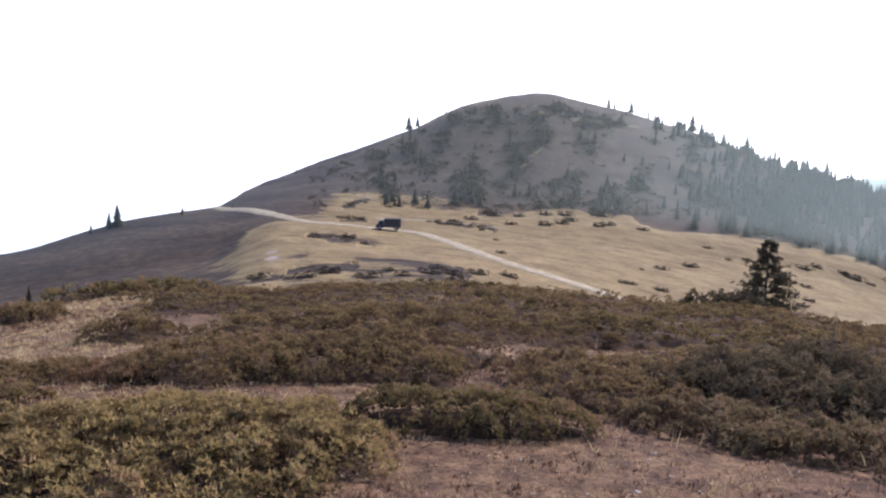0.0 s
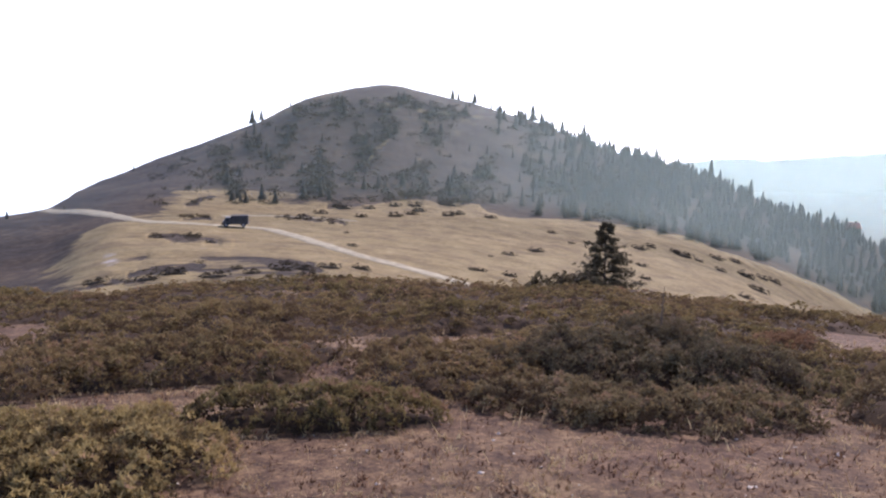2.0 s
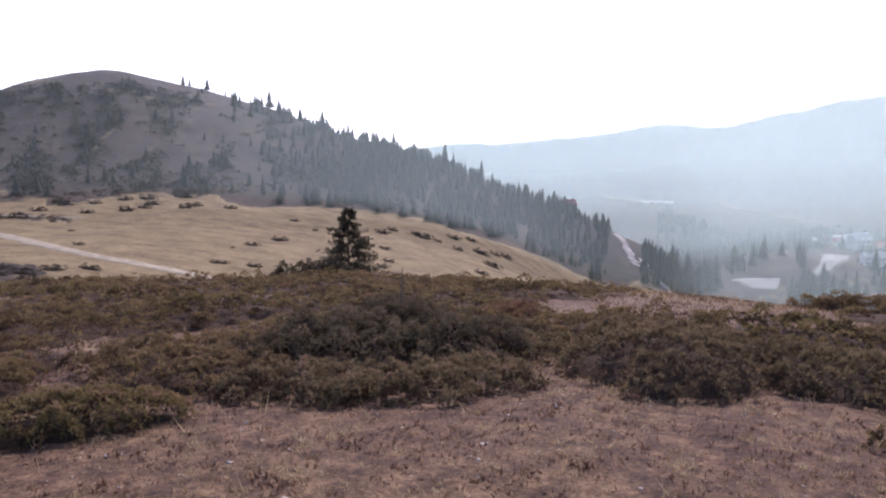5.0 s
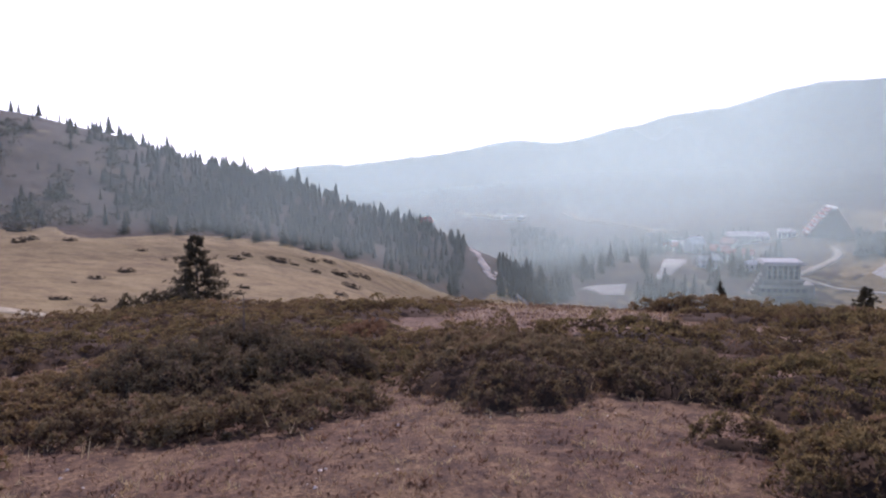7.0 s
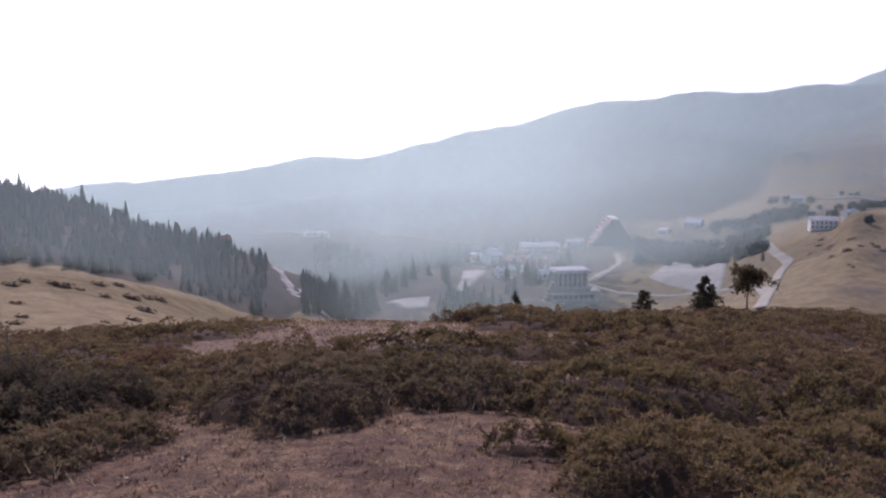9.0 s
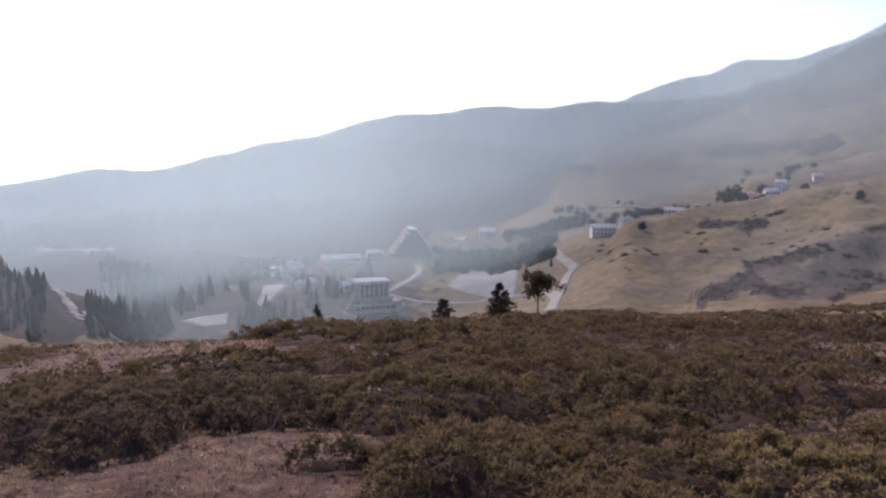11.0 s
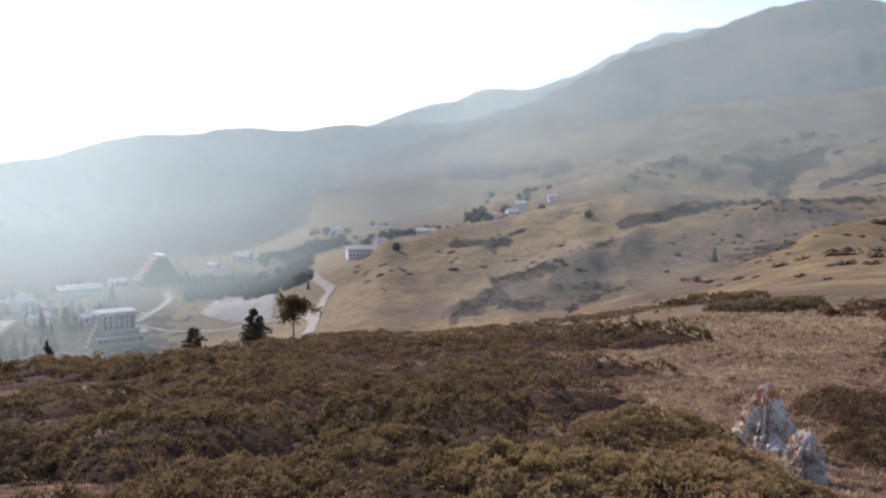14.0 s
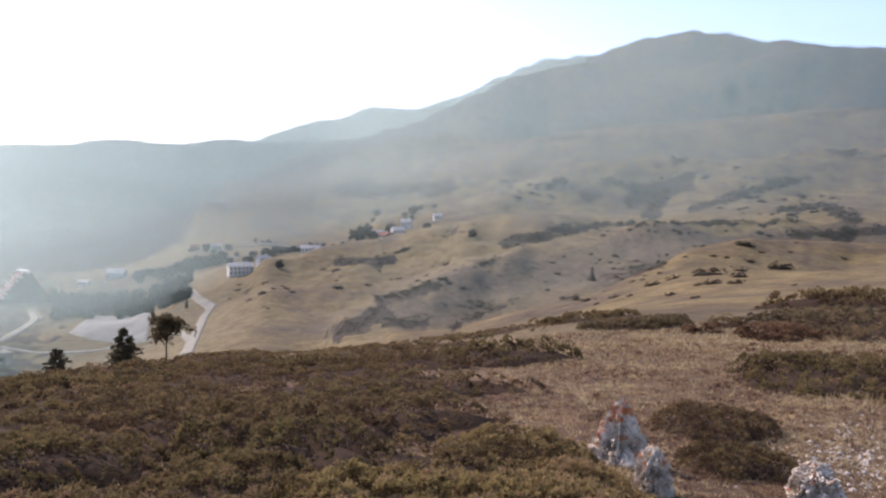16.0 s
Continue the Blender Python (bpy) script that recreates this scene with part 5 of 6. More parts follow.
# ---- single shrubs on the far grass ----
def shrub_bank(k):
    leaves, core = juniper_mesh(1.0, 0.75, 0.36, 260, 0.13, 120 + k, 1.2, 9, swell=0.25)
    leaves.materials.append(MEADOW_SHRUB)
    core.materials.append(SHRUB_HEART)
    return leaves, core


SHRUBS = [shrub_bank(k) for k in range(4)]


def far_shrub(az, d, size, kind, label="dark low shrub dotted on dry meadow", group="shrubs on the meadow"):
    ob = tagged(new("meadow_shrub"), label, "shrub", group)
    for name, me in (("foliage", SHRUBS[kind % 4][0]), ("branchwork", SHRUBS[kind % 4][1])):
        child = new(name, me)
        child.parent = ob
    ob.matrix_world = stand(az, d, -az + 25 * math.sin(kind * 3.3)) @ Matrix.Diagonal((size * 0.68, size * 0.75, size * 0.62, 1))


# bearing, angle of sight, width in degrees
EAST_MEADOW_SHRUBS = [(17.94, -8.12, 0.62), (16.89, -9.37, 1.08), (19.26, -8.76, 0.46), (20.35, -8.7, 0.69), (15.09, -9.69, 0.93), (15.15, -11.09, 1.08), (23.83, -8.96, 1),
                      (24.52, -8.76, 0.85), (24.08, -10.07, 0.77), (24.31, -10.89, 0.85), (23.88, -11.26, 0.93), (26.08, -9.01, 0.77), (26.71, -9.25, 1.24), (27.7, -9.52, 0.62),
                      (28.78, -9.32, 0.93), (29.07, -10.04, 0.85), (30.02, -9.42, 0.77), (30.71, -10.27, 1.16), (31.66, -10.34, 0.85), (32.4, -10.5, 0.93), (31.51, -11.15, 1.16),
                      (30.73, -11.66, 1), (3.82, -8.28, 0.39), (4.23, -9.17, 0.77), (12.65, -10.75, 0.77), (13.15, -10.8, 0.77), (13.76, -9.79, 0.39)]
HILL_FOOT_SHRUBS = [(5.36, -6.64, 0.85), (3.61, -6.63, 1.16), (4.78, -7.19, 0.85), (7.11, -7.15, 1.08), (8.27, -7.01, 1), (8.85, -6.8, 1), (7.1, -6.45, 0.93),
                    (10.78, -7.06, 1), (11.43, -6.96, 1), (10.76, -6.33, 1.31), (13.65, -7.16, 0.85), (8.45, -6.42, 1.08), (2.06, -6.95, 1), (0.9, -7.12, 0.69),
                    (2.84, -7.64, 0.46), (-0.65, -10.7, 1.62), (0.91, -10.74, 1.54), (2.68, -10.65, 1.39), (4.84, -10.74, 1.31), (-0.26, -10.32, 0.93), (-2.59, -10.88, 1.31),
                    (-4.9, -11.05, 1.7), (-7.55, -10.73, 1.7), (-9.24, -11.06, 1.54), (-3.55, -10.57, 1), (1.31, -11.16, 1.31), (-6.2, -8.33, 1), (-8.44, -8.37, 0.85),
                    (-5.26, -8.79, 0.69), (-12.36, -11.06, 1.39)]
SPUR_SHRUBS = [(103.63, -5.95, 1), (104.88, -5.48, 0.93), (104.82, -6.56, 0.77), (107.25, -5.06, 1.74), (107.45, -5.64, 1.16), (109.08, -4.75, 0.85), (109, -5.12, 1.16),
               (108.91, -5.56, 0.97), (111.51, -4.43, 1.54), (109.64, -4.14, 0.69), (108.18, -3.95, 0.46), (109.25, -3.07, 1.08), (110.29, -3.53, 0.46), (111.96, -3.45, 0.39),
               (115.04, -3.71, 0.54), (106.58, -5.8, 0.54), (106.43, -6.62, 0.62), (101.16, -6.9, 0.69), (102.19, -6.73, 0.54), (99.41, -7.2, 0.77), (102.3, -5.79, 0.46),
               (102.96, -5.64, 0.39), (106.65, -3.28, 0.39), (107.38, -3.88, 0.46), (100.05, -7.36, 0.46), (104.04, -5.15, 0.39), (112.38, -5.45, 0.39), (105.41, -3.45, 0.35),
               (105.61, -3.99, 0.35)]
for k, (az, el, w) in enumerate(EAST_MEADOW_SHRUBS + HILL_FOOT_SHRUBS):
    d = seen(az, el)
    far_shrub(az, d, d * math.tan(radians(w)) / 1.3, k)
for k, (az, el, w) in enumerate(SPUR_SHRUBS):
    d = seen(az, el)
    far_shrub(az, d, d * math.tan(radians(w)) / 1.3, k + 1, "dark low shrub dotted on the grassy spur", "shrubs on the spur")
g = np.random.default_rng(33)
# loose scatters of shrubs: bearings, angles of sight, number, widths in degrees
for a0, a1, e0, e1, number, w0, w1 in [(93.3, 98.0, -1.18, 0.80, 34, 0.19, 0.62), (107.4, 115.1, -1.11, 0.20, 42, 0.19, 0.69), (99.5, 112.6, -2.84, -1.64, 34, 0.19, 0.54),
        (80.8, 88.5, -7.11, -4.04, 26, 0.23, 0.77), (87.7, 93.9, -7.19, -4.88, 30, 0.19, 0.77), (74.8, 79.3, -8.64, -6.38, 16, 0.23, 0.62),
        (97.6, 108.6, -5.01, -2.77, 18, 0.19, 0.46), (106.3, 112.4, 0.17, 1.42, 16, 0.19, 0.62), (95.0, 101.5, -7.12, -3.71, 16, 0.19, 0.54),
        (103.0, 113.3, 1.77, 3.56, 16, 0.19, 0.69)]:
    for k in range(number):
        az, el = g.uniform(a0, a1), g.uniform(e0, e1)
        d = seen(az, el)
        if d < 1300:
            far_shrub(az, d, d * math.tan(radians(w0 + (w1 - w0) * g.random() ** 2)) / 1.3, k, "dark low shrub dotted on the grassy spur", "shrubs on the spur")

# brush thickets along the strips of the ravines
BRUSH = []
for a0, e0, a1, e1, half, thick in LOW_THICKETS_AND_SHADOW + HIGH_THICKETS + WEST_THICKETS:
    for k in range(int(thick * 5 * (math.hypot(a1 - a0, e1 - e0) + 1) * (1 + half))):
        u = g.random()
        az, el = a0 + (a1 - a0) * u + g.normal(0, half * 0.7), e0 + (e1 - e0) * u + g.normal(0, half * 0.55)
        d = seen(az, el)
        if d < 1300:
            BRUSH.append((d * math.sin(radians(az)), d * math.cos(radians(az)), d * g.uniform(0.0025, 0.0065), k % 4))
join_trees("ravine_brush", BRUSH, BUSHES, "dark brush in thickets along ravines and ridges", MEADOW_SHRUB, "brush")


# ---- houses ----
def slab(bm, x0, x1, y0, y1, z0, z1, bevel=0.0):
    made = bmesh.ops.create_cube(bm, size=1, matrix=Matrix.Translation(((x0 + x1) / 2, (y0 + y1) / 2, (z0 + z1) / 2)) @ Matrix.Diagonal((x1 - x0, y1 - y0, z1 - z0, 1)))
    if bevel:
        edges = {e for v in made["verts"] for e in v.link_edges}
        bmesh.ops.bevel(bm, geom=list(edges), offset=bevel, segments=1, affect="EDGES")
    return bm


def box_part(name, size, material, parent, label="", bevel=0.0):
    return part(name, slab(bmesh.new(), *size, bevel), material, parent, label)


def gable_roof(w, dp, z, rise, over=0.5, thick=0.35, shift=0.0):
    """Two pitched slabs over a ridge that runs along x."""
    bm = bmesh.new()
    for side in (-1, 1):
        y0, ridge = side * (dp / 2 + over), shift
        rows = []
        for x in (-w / 2 - over, w / 2 + over):
            rows.append([bm.verts.new(p) for p in ((x, y0, z - over * rise / (dp / 2)), (x, ridge, z + rise), (x, ridge, z + rise + thick), (x, y0, z - over * rise / (dp / 2) + thick))])
        a, b = rows
        for k in range(4):
            bm.faces.new((a[k - 1], a[k], b[k], b[k - 1]))
        bm.faces.new(a)
        bm.faces.new(b)
    bmesh.ops.recalc_face_normals(bm, faces=bm.faces)
    return bm


def house(az, d, w, dp, h, rise, turn, wall, roof, label, windows=4, storeys=2, name="house"):
    ob = tagged(new(name), label, "house", "village houses")
    bm = slab(bmesh.new(), -w / 2, w / 2, -dp / 2, dp / 2, -4, h)
    for x in (-w / 2, w / 2 - 0.3):
        tri = [bm.verts.new(p) for p in ((x, -dp / 2, h), (x, dp / 2, h), (x, 0, h + rise * 0.97))]
        tri2 = [bm.verts.new((v.co.x + 0.3, v.co.y, v.co.z)) for v in tri]
        bm.faces.new(tri)
        bm.faces.new(tri2)
        for k in range(3):
            bm.faces.new((tri[k - 1], tri[k], tri2[k], tri2[k - 1]))
    bmesh.ops.recalc_face_normals(bm, faces=bm.faces)
    part("wall", bm, wall, ob)
    part("roof", gable_roof(w, dp, h, rise), roof, ob)
    for s in range(storeys):
        for k in range(windows):
            x = -w / 2 + w * (k + 0.5) / windows
            z = h * (s + 0.35) / storeys
            ww, wh = w / windows * 0.32, h / storeys * 0.42
            win = box_part("window", (x - ww / 2, x + ww / 2, -dp / 2 - 0.06, -dp / 2 + 0.1, z, z + wh), WINDOW, ob)
            box_part("sill", (x - ww / 2 - 0.1, x + ww / 2 + 0.1, -dp / 2 - 0.2, -dp / 2 + 0.05, z - 0.14, z - 0.01), wall, win)
    box_part("chimney", (w * 0.22, w * 0.22 + 0.8, -0.4, 0.4, h + rise * 0.5, h + rise + 1.0), wall, ob)
    x, y, z = at(az, d)
    ob.matrix_world = pose(x, y, z + 0.3, 0, 0, -az + turn)
    return ob


house(75.8, 545, 15, 9, 5.2, 2.0, 12, PLASTER, GREY_ROOF, "white two-storey house with a low grey roof", 6)
house(77.3, 552, 7, 6, 3.2, 1.8, 30, PLASTER, GREY_ROOF, "small white house with a grey roof", 3)
house(68.1, 760, 14, 10, 4.6, 3.4, -20, PLASTER, PLASTER, "white chalet with a bright sunlit roof", 4)
house(66.2, 742, 9, 6, 3.0, 1.6, -35, PLASTER, GREY_ROOF, "small white shed on the slope", 2, 1)
house(74.2, 850, 10, 8, 4.5, 2.2, 10, PLASTER, GREY_ROOF, "small hazy white house on the slope", 3)
house(72.9, 865, 9, 7, 4.0, 2.2, 0, CONCRETE, RED_ROOF, "small hazy house with a red roof", 3)
house(81.2, 612, 11, 8, 4.0, 2.0, 15, PLASTER, GREY_ROOF, "low white house behind the grassy spur", 4, 1)
house(82.4, 606, 8, 7, 3.5, 1.8, -10, CONCRETE, GREY_ROOF, "low grey house behind the grassy spur", 3, 1)
house(86.3, 640, 9, 8, 6.5, 2.2, 20, PLASTER, GREY_ROOF, "tall three-storey white house beside trees", 4, 3)
house(85.4, 640, 7, 7, 4.2, 2.0, -15, PLASTER, RED_ROOF, "white house with a red roof beside trees", 3)
house(86.9, 690, 8, 7, 6.0, 2.0, -12, PLASTER, GREY_ROOF, "tall white house among hazy trees", 3, 3)
house(84.9, 668, 9, 7, 3.6, 1.8, 8, PLASTER, GREY_ROOF, "low white house among hazy trees", 4, 1)
house(81.8, 650, 8, 6, 3.0, 1.6, 25, CONCRETE, GREY_ROOF, "low grey house behind the grassy spur", 3, 1)
house(89.0, 700, 7, 6, 3.0, 1.5, 10, PLASTER, GREY_ROOF, "small white house behind the ridge", 3)
house(57.9, 640, 30, 12, 5.5, 2.5, 8, PLASTER, GREY_ROOF, "long low white building in the valley village", 9)
house(54.7, 600, 11, 9, 6.5, 4.0, 40, PLASTER, PLASTER, "bright white steep-roofed house in the valley", 3)
house(56.3, 575, 12, 10, 5.0, 3.0, -20, CONCRETE, RED_ROOF, "grey house with a red roof among spruces", 4)
house(49.5, 640, 10, 8, 4.5, 2.5, 30, PLASTER, GREY_ROOF, "small hazy white house on the valley floor", 3)
house(36.6, 398, 5.5, 5, 2.6, 1.8, 20, TIMBER_DARK, RED_ROOF, "red-roofed chalet among spruces on the hill", 3, 1)
house(57.6, 560, 16, 9, 4.5, 2.6, -8, PLASTER, RED_ROOF, "white house with a long faded red roof", 5)
house(55.6, 530, 12, 8, 4.5, 2.4, 25, PLASTER, GREY_ROOF, "white house among hazy spruces", 4)
house(56.9, 610, 10, 8, 5.0, 2.8, -30, PLASTER, RED_ROOF, "white house with a faded red roof", 3)
house(58.3, 520, 8, 6, 3.5, 2.0, 40, PLASTER, PLASTER, "small bright white house beside the hotel", 2, 1)
house(53.2, 620, 10, 7, 3.5, 2.0, 5, PLASTER, RED_ROOF, "low house with a red roof by the lane", 3, 1)
house(80.4, 640, 14, 8, 3.5, 1.8, 0, PLASTER, GREY_ROOF, "low white house behind the grassy spur", 5, 1)
house(43.19, seen(43.19, -6.72), 9, 7, 4, 1.8, 2, PLASTER, PLASTER, "small bright white house far across the valley", 3, 1)
house(42.34, seen(42.34, -6.64), 12, 7, 3, 1.8, -4, PLASTER, GREY_ROOF, "low hazy house far across the valley", 3, 1)
house(53.59, seen(53.59, -8.49), 9, 7, 4, 1.8, -5, PLASTER, PLASTER, "bright white house above the valley lane", 3, 1)
house(51.88, seen(51.88, -8.78), 7, 7, 4, 1.8, -17, PLASTER, PLASTER, "small bright white house in the valley", 3, 1)
house(60.3, 640, 12, 8, 4.0, 1.6, 5, PLASTER, GREY_ROOF, "low white building below the pointed one", 4, 1)


def hotel(az, d):
    ob = tagged(new("hotel"), "concrete hotel with tall window bays under a flat pale roof", "hotel")
    box_part("base_block", (-14, 15, -9, 9, -10, 4.5), CONCRETE, ob)
    box_part("middle_block", (-11, 12, -8, 8, 4.5, 8.0), CONCRETE, ob)
    box_part("upper_block", (-10, 10, -7, 7, 8.0, 17.5), CONCRETE, ob)
    box_part("balcony", (-12, 12.5, -9.4, -7.6, 7.2, 8.5), PALE_CONCRETE, ob, "white balcony parapet")
    box_part("balcony", (-14.5, 15.5, -10.2, -8.8, 3.8, 5.0), PALE_CONCRETE, ob, "white balcony parapet")
    for k in range(7):
        x = -9.6 + k * 3.2
        box_part("pier", (x - 0.5, x + 0.5, -7.9, -6.9, 8.4, 17.6), PALE_CONCRETE, ob, "white concrete pier")
        if k < 6:
            for s in range(3):
                box_part("window", (x + 0.6, x + 2.6, -7.25, -6.9, 9.0 + s * 2.9, 11.2 + s * 2.9), WINDOW, ob)
    for k in range(8):
        x = -12.6 + k * 3.4
        box_part("window", (x, x + 2.2, -9.2, -8.9, 0.8, 3.0), WINDOW, ob)
    roof = bmesh.new()
    for s in range(2):
        slab(roof, -12.5 + s, 12.5 - s, -9.6 + s, 9.6 - s, 17.5 + 0.9 * s, 18.6 + 0.9 * s, 0.15)
    part("roof", roof, GREY_ROOF, ob, "flat pale roof with a deep overhang")
    for k in range(6):
        box_part("stair_terrace", (-13.0 - 1.2 * k, -11.5 - 1.2 * k, -6, 1, -8, 11.0 - 2.4 * k), CONCRETE, ob, "stepped white stair wing")
    box_part("annexe", (12, 19, -8, 6, -8, 5.5), PALE_CONCRETE, ob)
    x, y, z = at(az, d)
    ob.matrix_world = pose(x, y, z + 1.5, 0, 0, -az + 14) @ Matrix.Scale(0.83, 4)


hotel(60.05, 463)


def pointed_building(az, d):
    """A tall wedge: one long stepped roof, one steep one."""
    ob = tagged(new("lodge"), "tall wedge-shaped lodge with a red stepped roof and white dormers", "lodge")
    apex = (0.9, 20.0)
    bm = bmesh.new()
    ring = [(-15, -4), (14.5, -4), (14.5, 2), (apex[0] + 1.6, apex[1]), (apex[0] - 1.6, apex[1]), (-15, 2)]
    front = [bm.verts.new((x, -8, z)) for x, z in ring]
    back = [bm.verts.new((x, 8, z)) for x, z in ring]
    bm.faces.new(front)
    bm.faces.new(back)
    for k in range(6):
        bm.faces.new((front[k - 1], front[k], back[k], back[k - 1]))
    bmesh.ops.recalc_face_normals(bm, faces=bm.faces)
    part("wall", bm, TIMBER_DARK, ob)

    def pitched(x0, z0, x1, z1, name, label):
        bm = bmesh.new()
        n = Vector((z0 - z1, 0, x1 - x0)).normalized() * 0.6
        if n.z < 0:
            n = -n
        vs = []
        for y in (-8.8, 8.8):
            vs.append([bm.verts.new(p) for p in ((x0, y, z0), (x1, y, z1), (x1 + n.x, y, z1 + n.z), (x0 + n.x, y, z0 + n.z))])
        a, b = vs
        for k in range(4):
            bm.faces.new((a[k - 1], a[k], b[k], b[k - 1]))
        bm.faces.new(a)
        bm.faces.new(b)
        bmesh.ops.recalc_face_normals(bm, faces=bm.faces)
        return part(name, bm, RED_ROOF, ob, label)

    left = pitched(-15.5, 1.6, apex[0] - 1.6, apex[1], "roof_slope", "long red stepped roof slope")
    pitched(15.0, 1.6, apex[0] + 1.6, apex[1], "roof_slope", "steep red roof slope")
    box_part("roof_cap", (apex[0] - 3.0, apex[0] + 2.2, -9, 9, apex[1] + 0.2, apex[1] + 1.2), PLASTER, ob, "white roof cap")
    for k in range(6):
        t = (k + 0.6) / 6.6
        x, z = -15 + (apex[0] - 1.6 + 15) * t, 2 + (apex[1] - 2) * t
        box_part("dormer", (x - 1.9, x + 0.3, -8.7, 7.5, z - 0.4, z + 1.25), PLASTER, left, "white dormer front")
        part("dormer_roof", slab(bmesh.new(), x - 2.1, x + 0.5, -8.9, 7.7, z + 1.26, z + 1.6), RED_ROOF, left)
    x, y, z = at(az, d)
    ob.matrix_world = pose(x, y, z + 0.5, 0, 0, -az + 12)


pointed_building(62.75, 640)


# ---- the parked truck on the track ----
def truck(az, d):
    ob = tagged(new("truck"), "dark blue-grey covered truck parked on the dirt track", "truck")
    bm = slab(bmesh.new(), -3.0, 1.0, -1.2, 1.2, 0.95, 2.75, 0.12)
    part("cargo_cover", bm, TRUCK_COVER, ob, "dark canvas cargo cover")
    box_part("cargo_bed", (-3.05, 1.05, -1.22, 1.22, 0.72, 0.98), TRUCK_PAINT, ob)
    cab = bmesh.new()
    prof = [(1.1, 0.62), (2.95, 0.62), (2.95, 1.35), (2.55, 1.5), (2.25, 2.25), (1.1, 2.3)]
    a = [cab.verts.new((x, -1.1, z)) for x, z in prof]
    b = [cab.verts.new((x, 1.1, z)) for x, z in prof]
    cab.faces.new(a)
    cab.faces.new(b)
    for k in range(6):
        cab.faces.new((a[k - 1], a[k], b[k], b[k - 1]))
    bmesh.ops.recalc_face_normals(cab, faces=cab.faces)
    bmesh.ops.bevel(cab, geom=list(cab.edges), offset=0.06, segments=1, affect="EDGES")
    part("cab", cab, TRUCK_PAINT, ob)
    box_part("side_window", (1.35, 2.1, -1.13, -1.08, 1.5, 2.1), WINDOW, ob)
    box_part("side_window", (1.35, 2.1, 1.08, 1.13, 1.5, 2.1), WINDOW, ob)
    box_part("bumper", (2.95, 3.12, -1.1, 1.1, 0.55, 0.8), RUBBER, ob)
    for x in (-1.9, 2.1):
        for y in (-1.0, 1.0):
            bm = bmesh.new()
            bmesh.ops.create_cone(bm, cap_ends=True, segments=20, radius1=0.5, radius2=0.5, depth=0.34, matrix=Matrix.Translation((x, y, 0.5)) @ Matrix.Rotation(radians(90), 4, "X"))
            bmesh.ops.bevel(bm, geom=[e for e in bm.edges if len(e.link_faces) == 2 and e.calc_face_angle() > 1], offset=0.06, segments=2, affect="EDGES")
            wheel = part("wheel", bm, RUBBER, ob)
            rim = bmesh.new()
            bmesh.ops.create_cone(rim, cap_ends=True, segments=14, radius1=0.26, radius2=0.22, depth=0.38, matrix=Matrix.Translation((x, y, 0.5)) @ Matrix.Rotation(radians(90), 4, "X"))
            part("rim", rim, GREY_ROOF, wheel)
    x, y, z = at(az, d)
    ob.matrix_world = pose(x, y, z + 0.1, 0, 0, 176 - az) @ Matrix.Scale(0.88, 4)


truck(-3.55, 178.8)


# ---- stand-in for haze in the air: thin tinted translucent sheets added over the saddle and the valley ----
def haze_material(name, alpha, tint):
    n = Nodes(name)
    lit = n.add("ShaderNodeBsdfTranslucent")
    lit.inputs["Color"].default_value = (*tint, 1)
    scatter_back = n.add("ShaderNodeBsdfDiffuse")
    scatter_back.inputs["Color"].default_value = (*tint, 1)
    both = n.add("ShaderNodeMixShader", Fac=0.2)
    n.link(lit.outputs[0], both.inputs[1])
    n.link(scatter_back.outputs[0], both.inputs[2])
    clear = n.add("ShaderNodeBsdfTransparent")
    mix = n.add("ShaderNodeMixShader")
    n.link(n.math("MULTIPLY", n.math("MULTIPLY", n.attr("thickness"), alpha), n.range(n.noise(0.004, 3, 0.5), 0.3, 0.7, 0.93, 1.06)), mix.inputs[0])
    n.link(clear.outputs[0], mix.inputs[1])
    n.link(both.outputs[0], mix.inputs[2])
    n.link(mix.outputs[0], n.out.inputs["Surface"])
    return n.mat


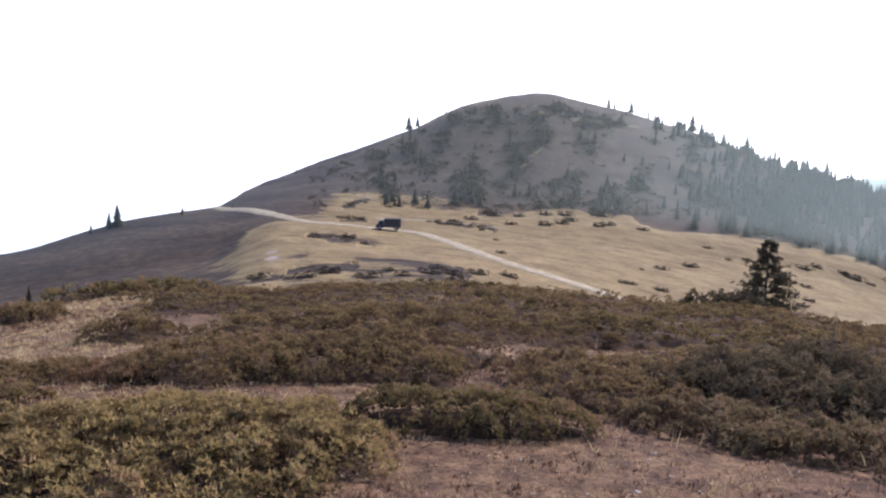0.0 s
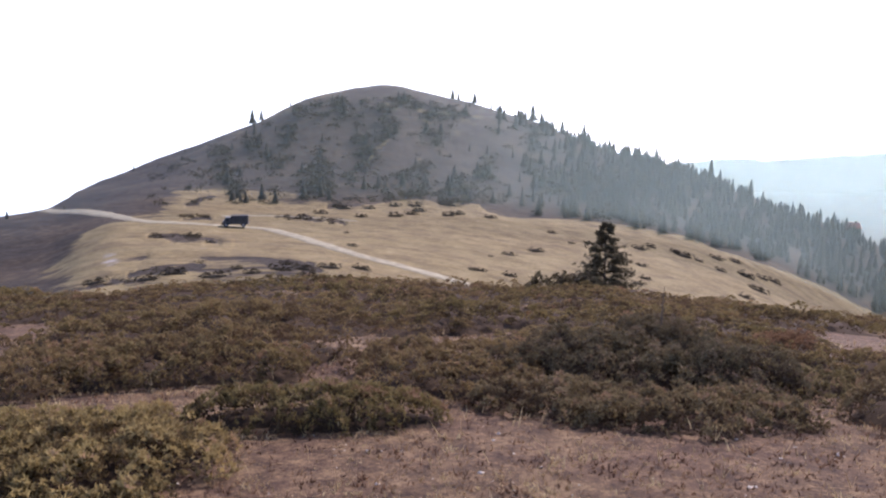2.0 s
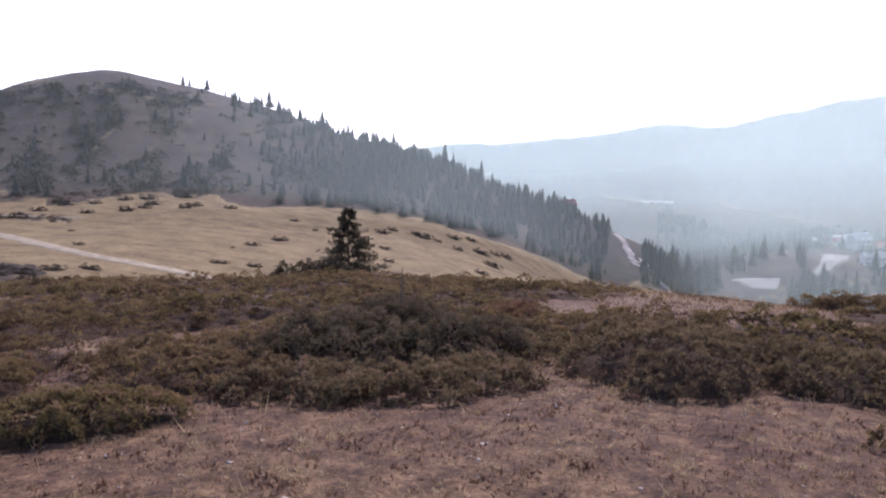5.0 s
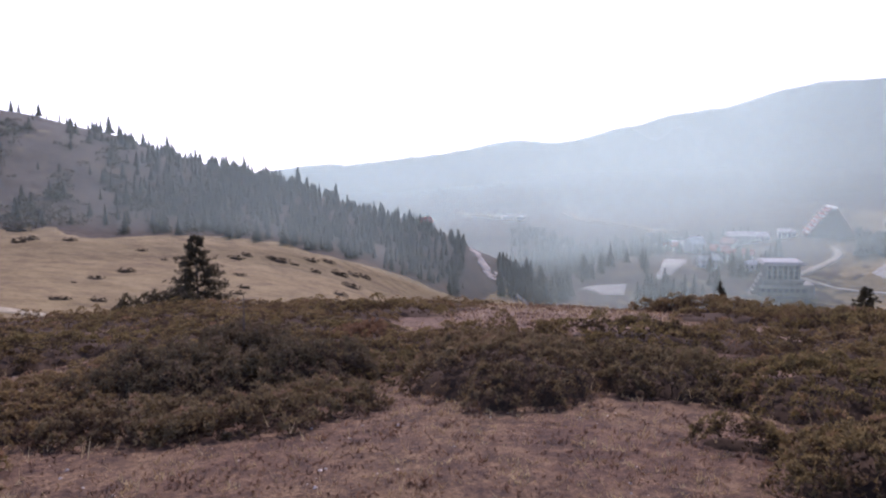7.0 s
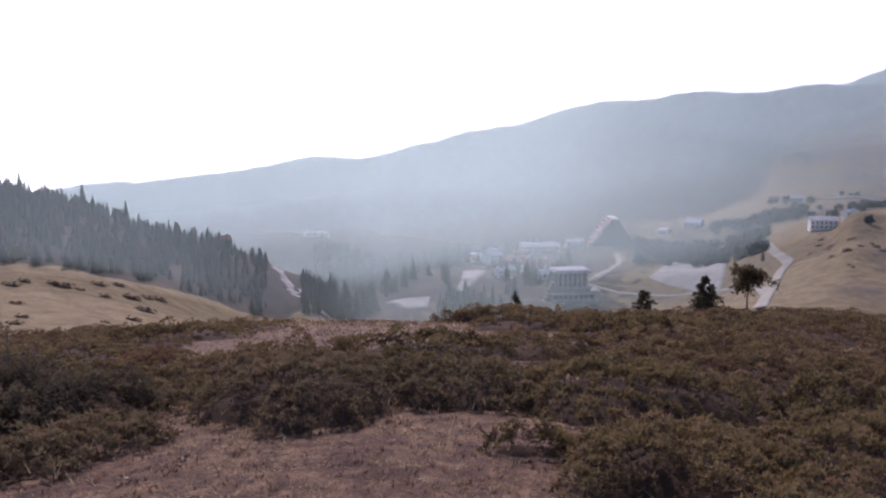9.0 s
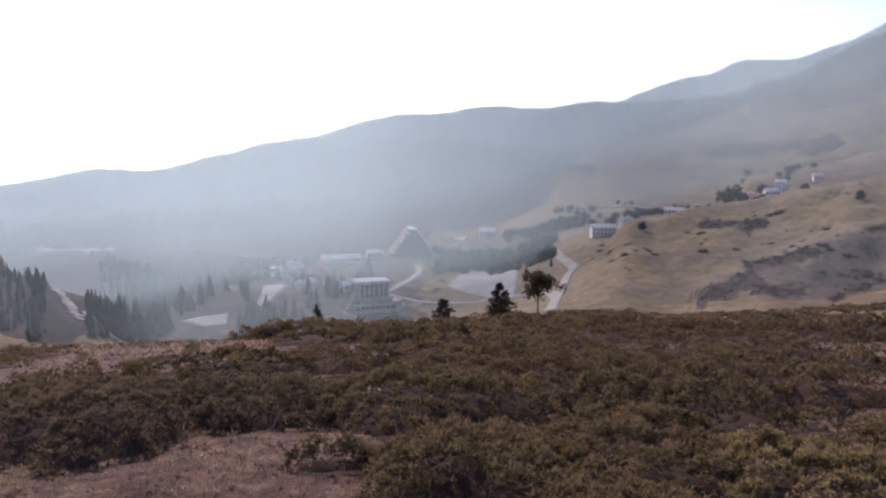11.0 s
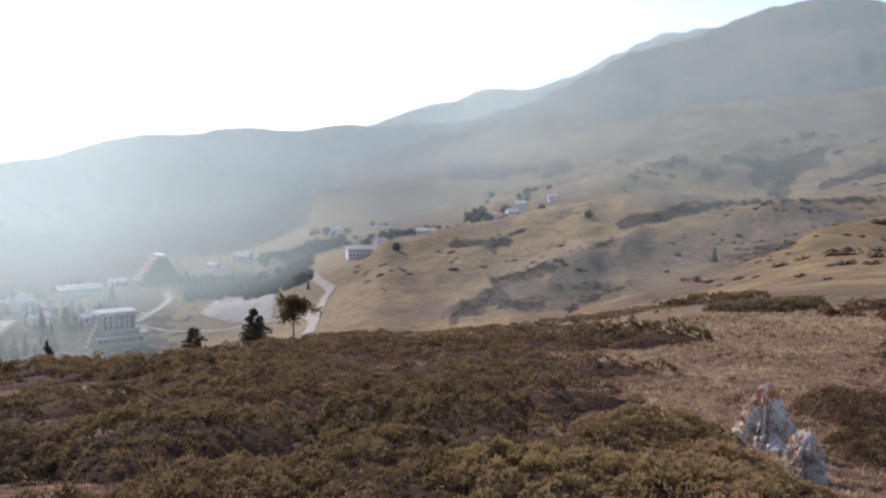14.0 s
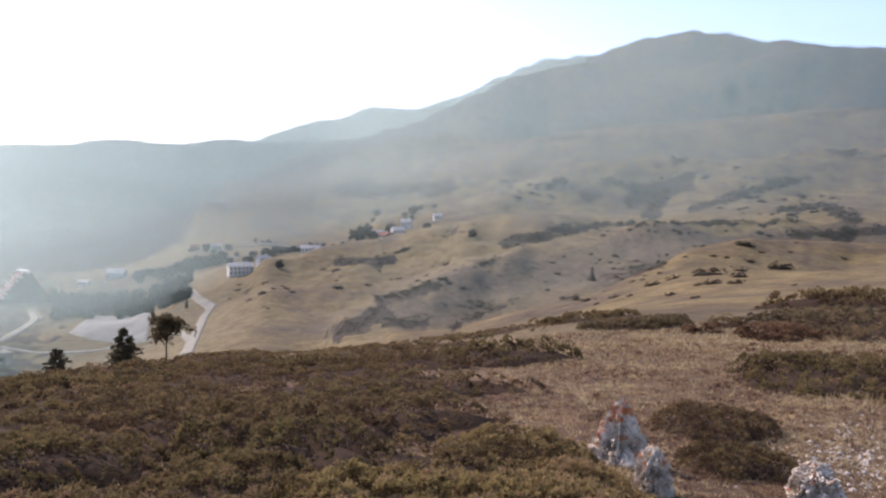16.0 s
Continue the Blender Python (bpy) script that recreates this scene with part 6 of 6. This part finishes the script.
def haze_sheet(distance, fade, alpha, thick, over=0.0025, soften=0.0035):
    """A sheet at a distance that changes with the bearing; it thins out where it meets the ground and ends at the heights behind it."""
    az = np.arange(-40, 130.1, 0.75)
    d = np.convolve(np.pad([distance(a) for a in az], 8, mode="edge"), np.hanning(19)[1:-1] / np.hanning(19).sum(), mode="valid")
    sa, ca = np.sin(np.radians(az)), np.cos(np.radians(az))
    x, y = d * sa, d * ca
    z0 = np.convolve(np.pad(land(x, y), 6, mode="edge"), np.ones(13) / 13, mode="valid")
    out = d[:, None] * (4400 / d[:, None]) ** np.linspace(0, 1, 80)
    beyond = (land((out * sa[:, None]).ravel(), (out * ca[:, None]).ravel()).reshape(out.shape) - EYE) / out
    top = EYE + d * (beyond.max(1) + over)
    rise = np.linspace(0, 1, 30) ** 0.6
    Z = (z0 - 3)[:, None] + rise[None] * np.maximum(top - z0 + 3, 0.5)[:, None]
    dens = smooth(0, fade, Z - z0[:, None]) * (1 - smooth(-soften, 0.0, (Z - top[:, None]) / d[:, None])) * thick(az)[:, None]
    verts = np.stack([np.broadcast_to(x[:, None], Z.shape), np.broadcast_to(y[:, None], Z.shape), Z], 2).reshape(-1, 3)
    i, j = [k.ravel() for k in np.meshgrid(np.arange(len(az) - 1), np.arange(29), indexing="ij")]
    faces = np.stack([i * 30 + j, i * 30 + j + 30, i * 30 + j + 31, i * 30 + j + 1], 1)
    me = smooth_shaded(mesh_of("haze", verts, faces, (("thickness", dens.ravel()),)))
    return tagged(put("haze", me, haze_material("haze_stand_in", alpha, HAZE)), "thin tinted sheet standing in for sunlit haze", "haze", kind="structure")


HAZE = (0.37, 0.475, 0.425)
near_sheet = lambda a: float(np.interp(a, (-40, -15, -10, 0, 8, 20, 30, 38, 44, 60, 75, 82, 90, 96, 103, 110, 130), (130, 170, 200, 216, 222, 233, 252, 280, 318, 335, 280, 238, 248, 264, 294, 328, 345)))
# extra thickness over the wooded flank also stands in for glare
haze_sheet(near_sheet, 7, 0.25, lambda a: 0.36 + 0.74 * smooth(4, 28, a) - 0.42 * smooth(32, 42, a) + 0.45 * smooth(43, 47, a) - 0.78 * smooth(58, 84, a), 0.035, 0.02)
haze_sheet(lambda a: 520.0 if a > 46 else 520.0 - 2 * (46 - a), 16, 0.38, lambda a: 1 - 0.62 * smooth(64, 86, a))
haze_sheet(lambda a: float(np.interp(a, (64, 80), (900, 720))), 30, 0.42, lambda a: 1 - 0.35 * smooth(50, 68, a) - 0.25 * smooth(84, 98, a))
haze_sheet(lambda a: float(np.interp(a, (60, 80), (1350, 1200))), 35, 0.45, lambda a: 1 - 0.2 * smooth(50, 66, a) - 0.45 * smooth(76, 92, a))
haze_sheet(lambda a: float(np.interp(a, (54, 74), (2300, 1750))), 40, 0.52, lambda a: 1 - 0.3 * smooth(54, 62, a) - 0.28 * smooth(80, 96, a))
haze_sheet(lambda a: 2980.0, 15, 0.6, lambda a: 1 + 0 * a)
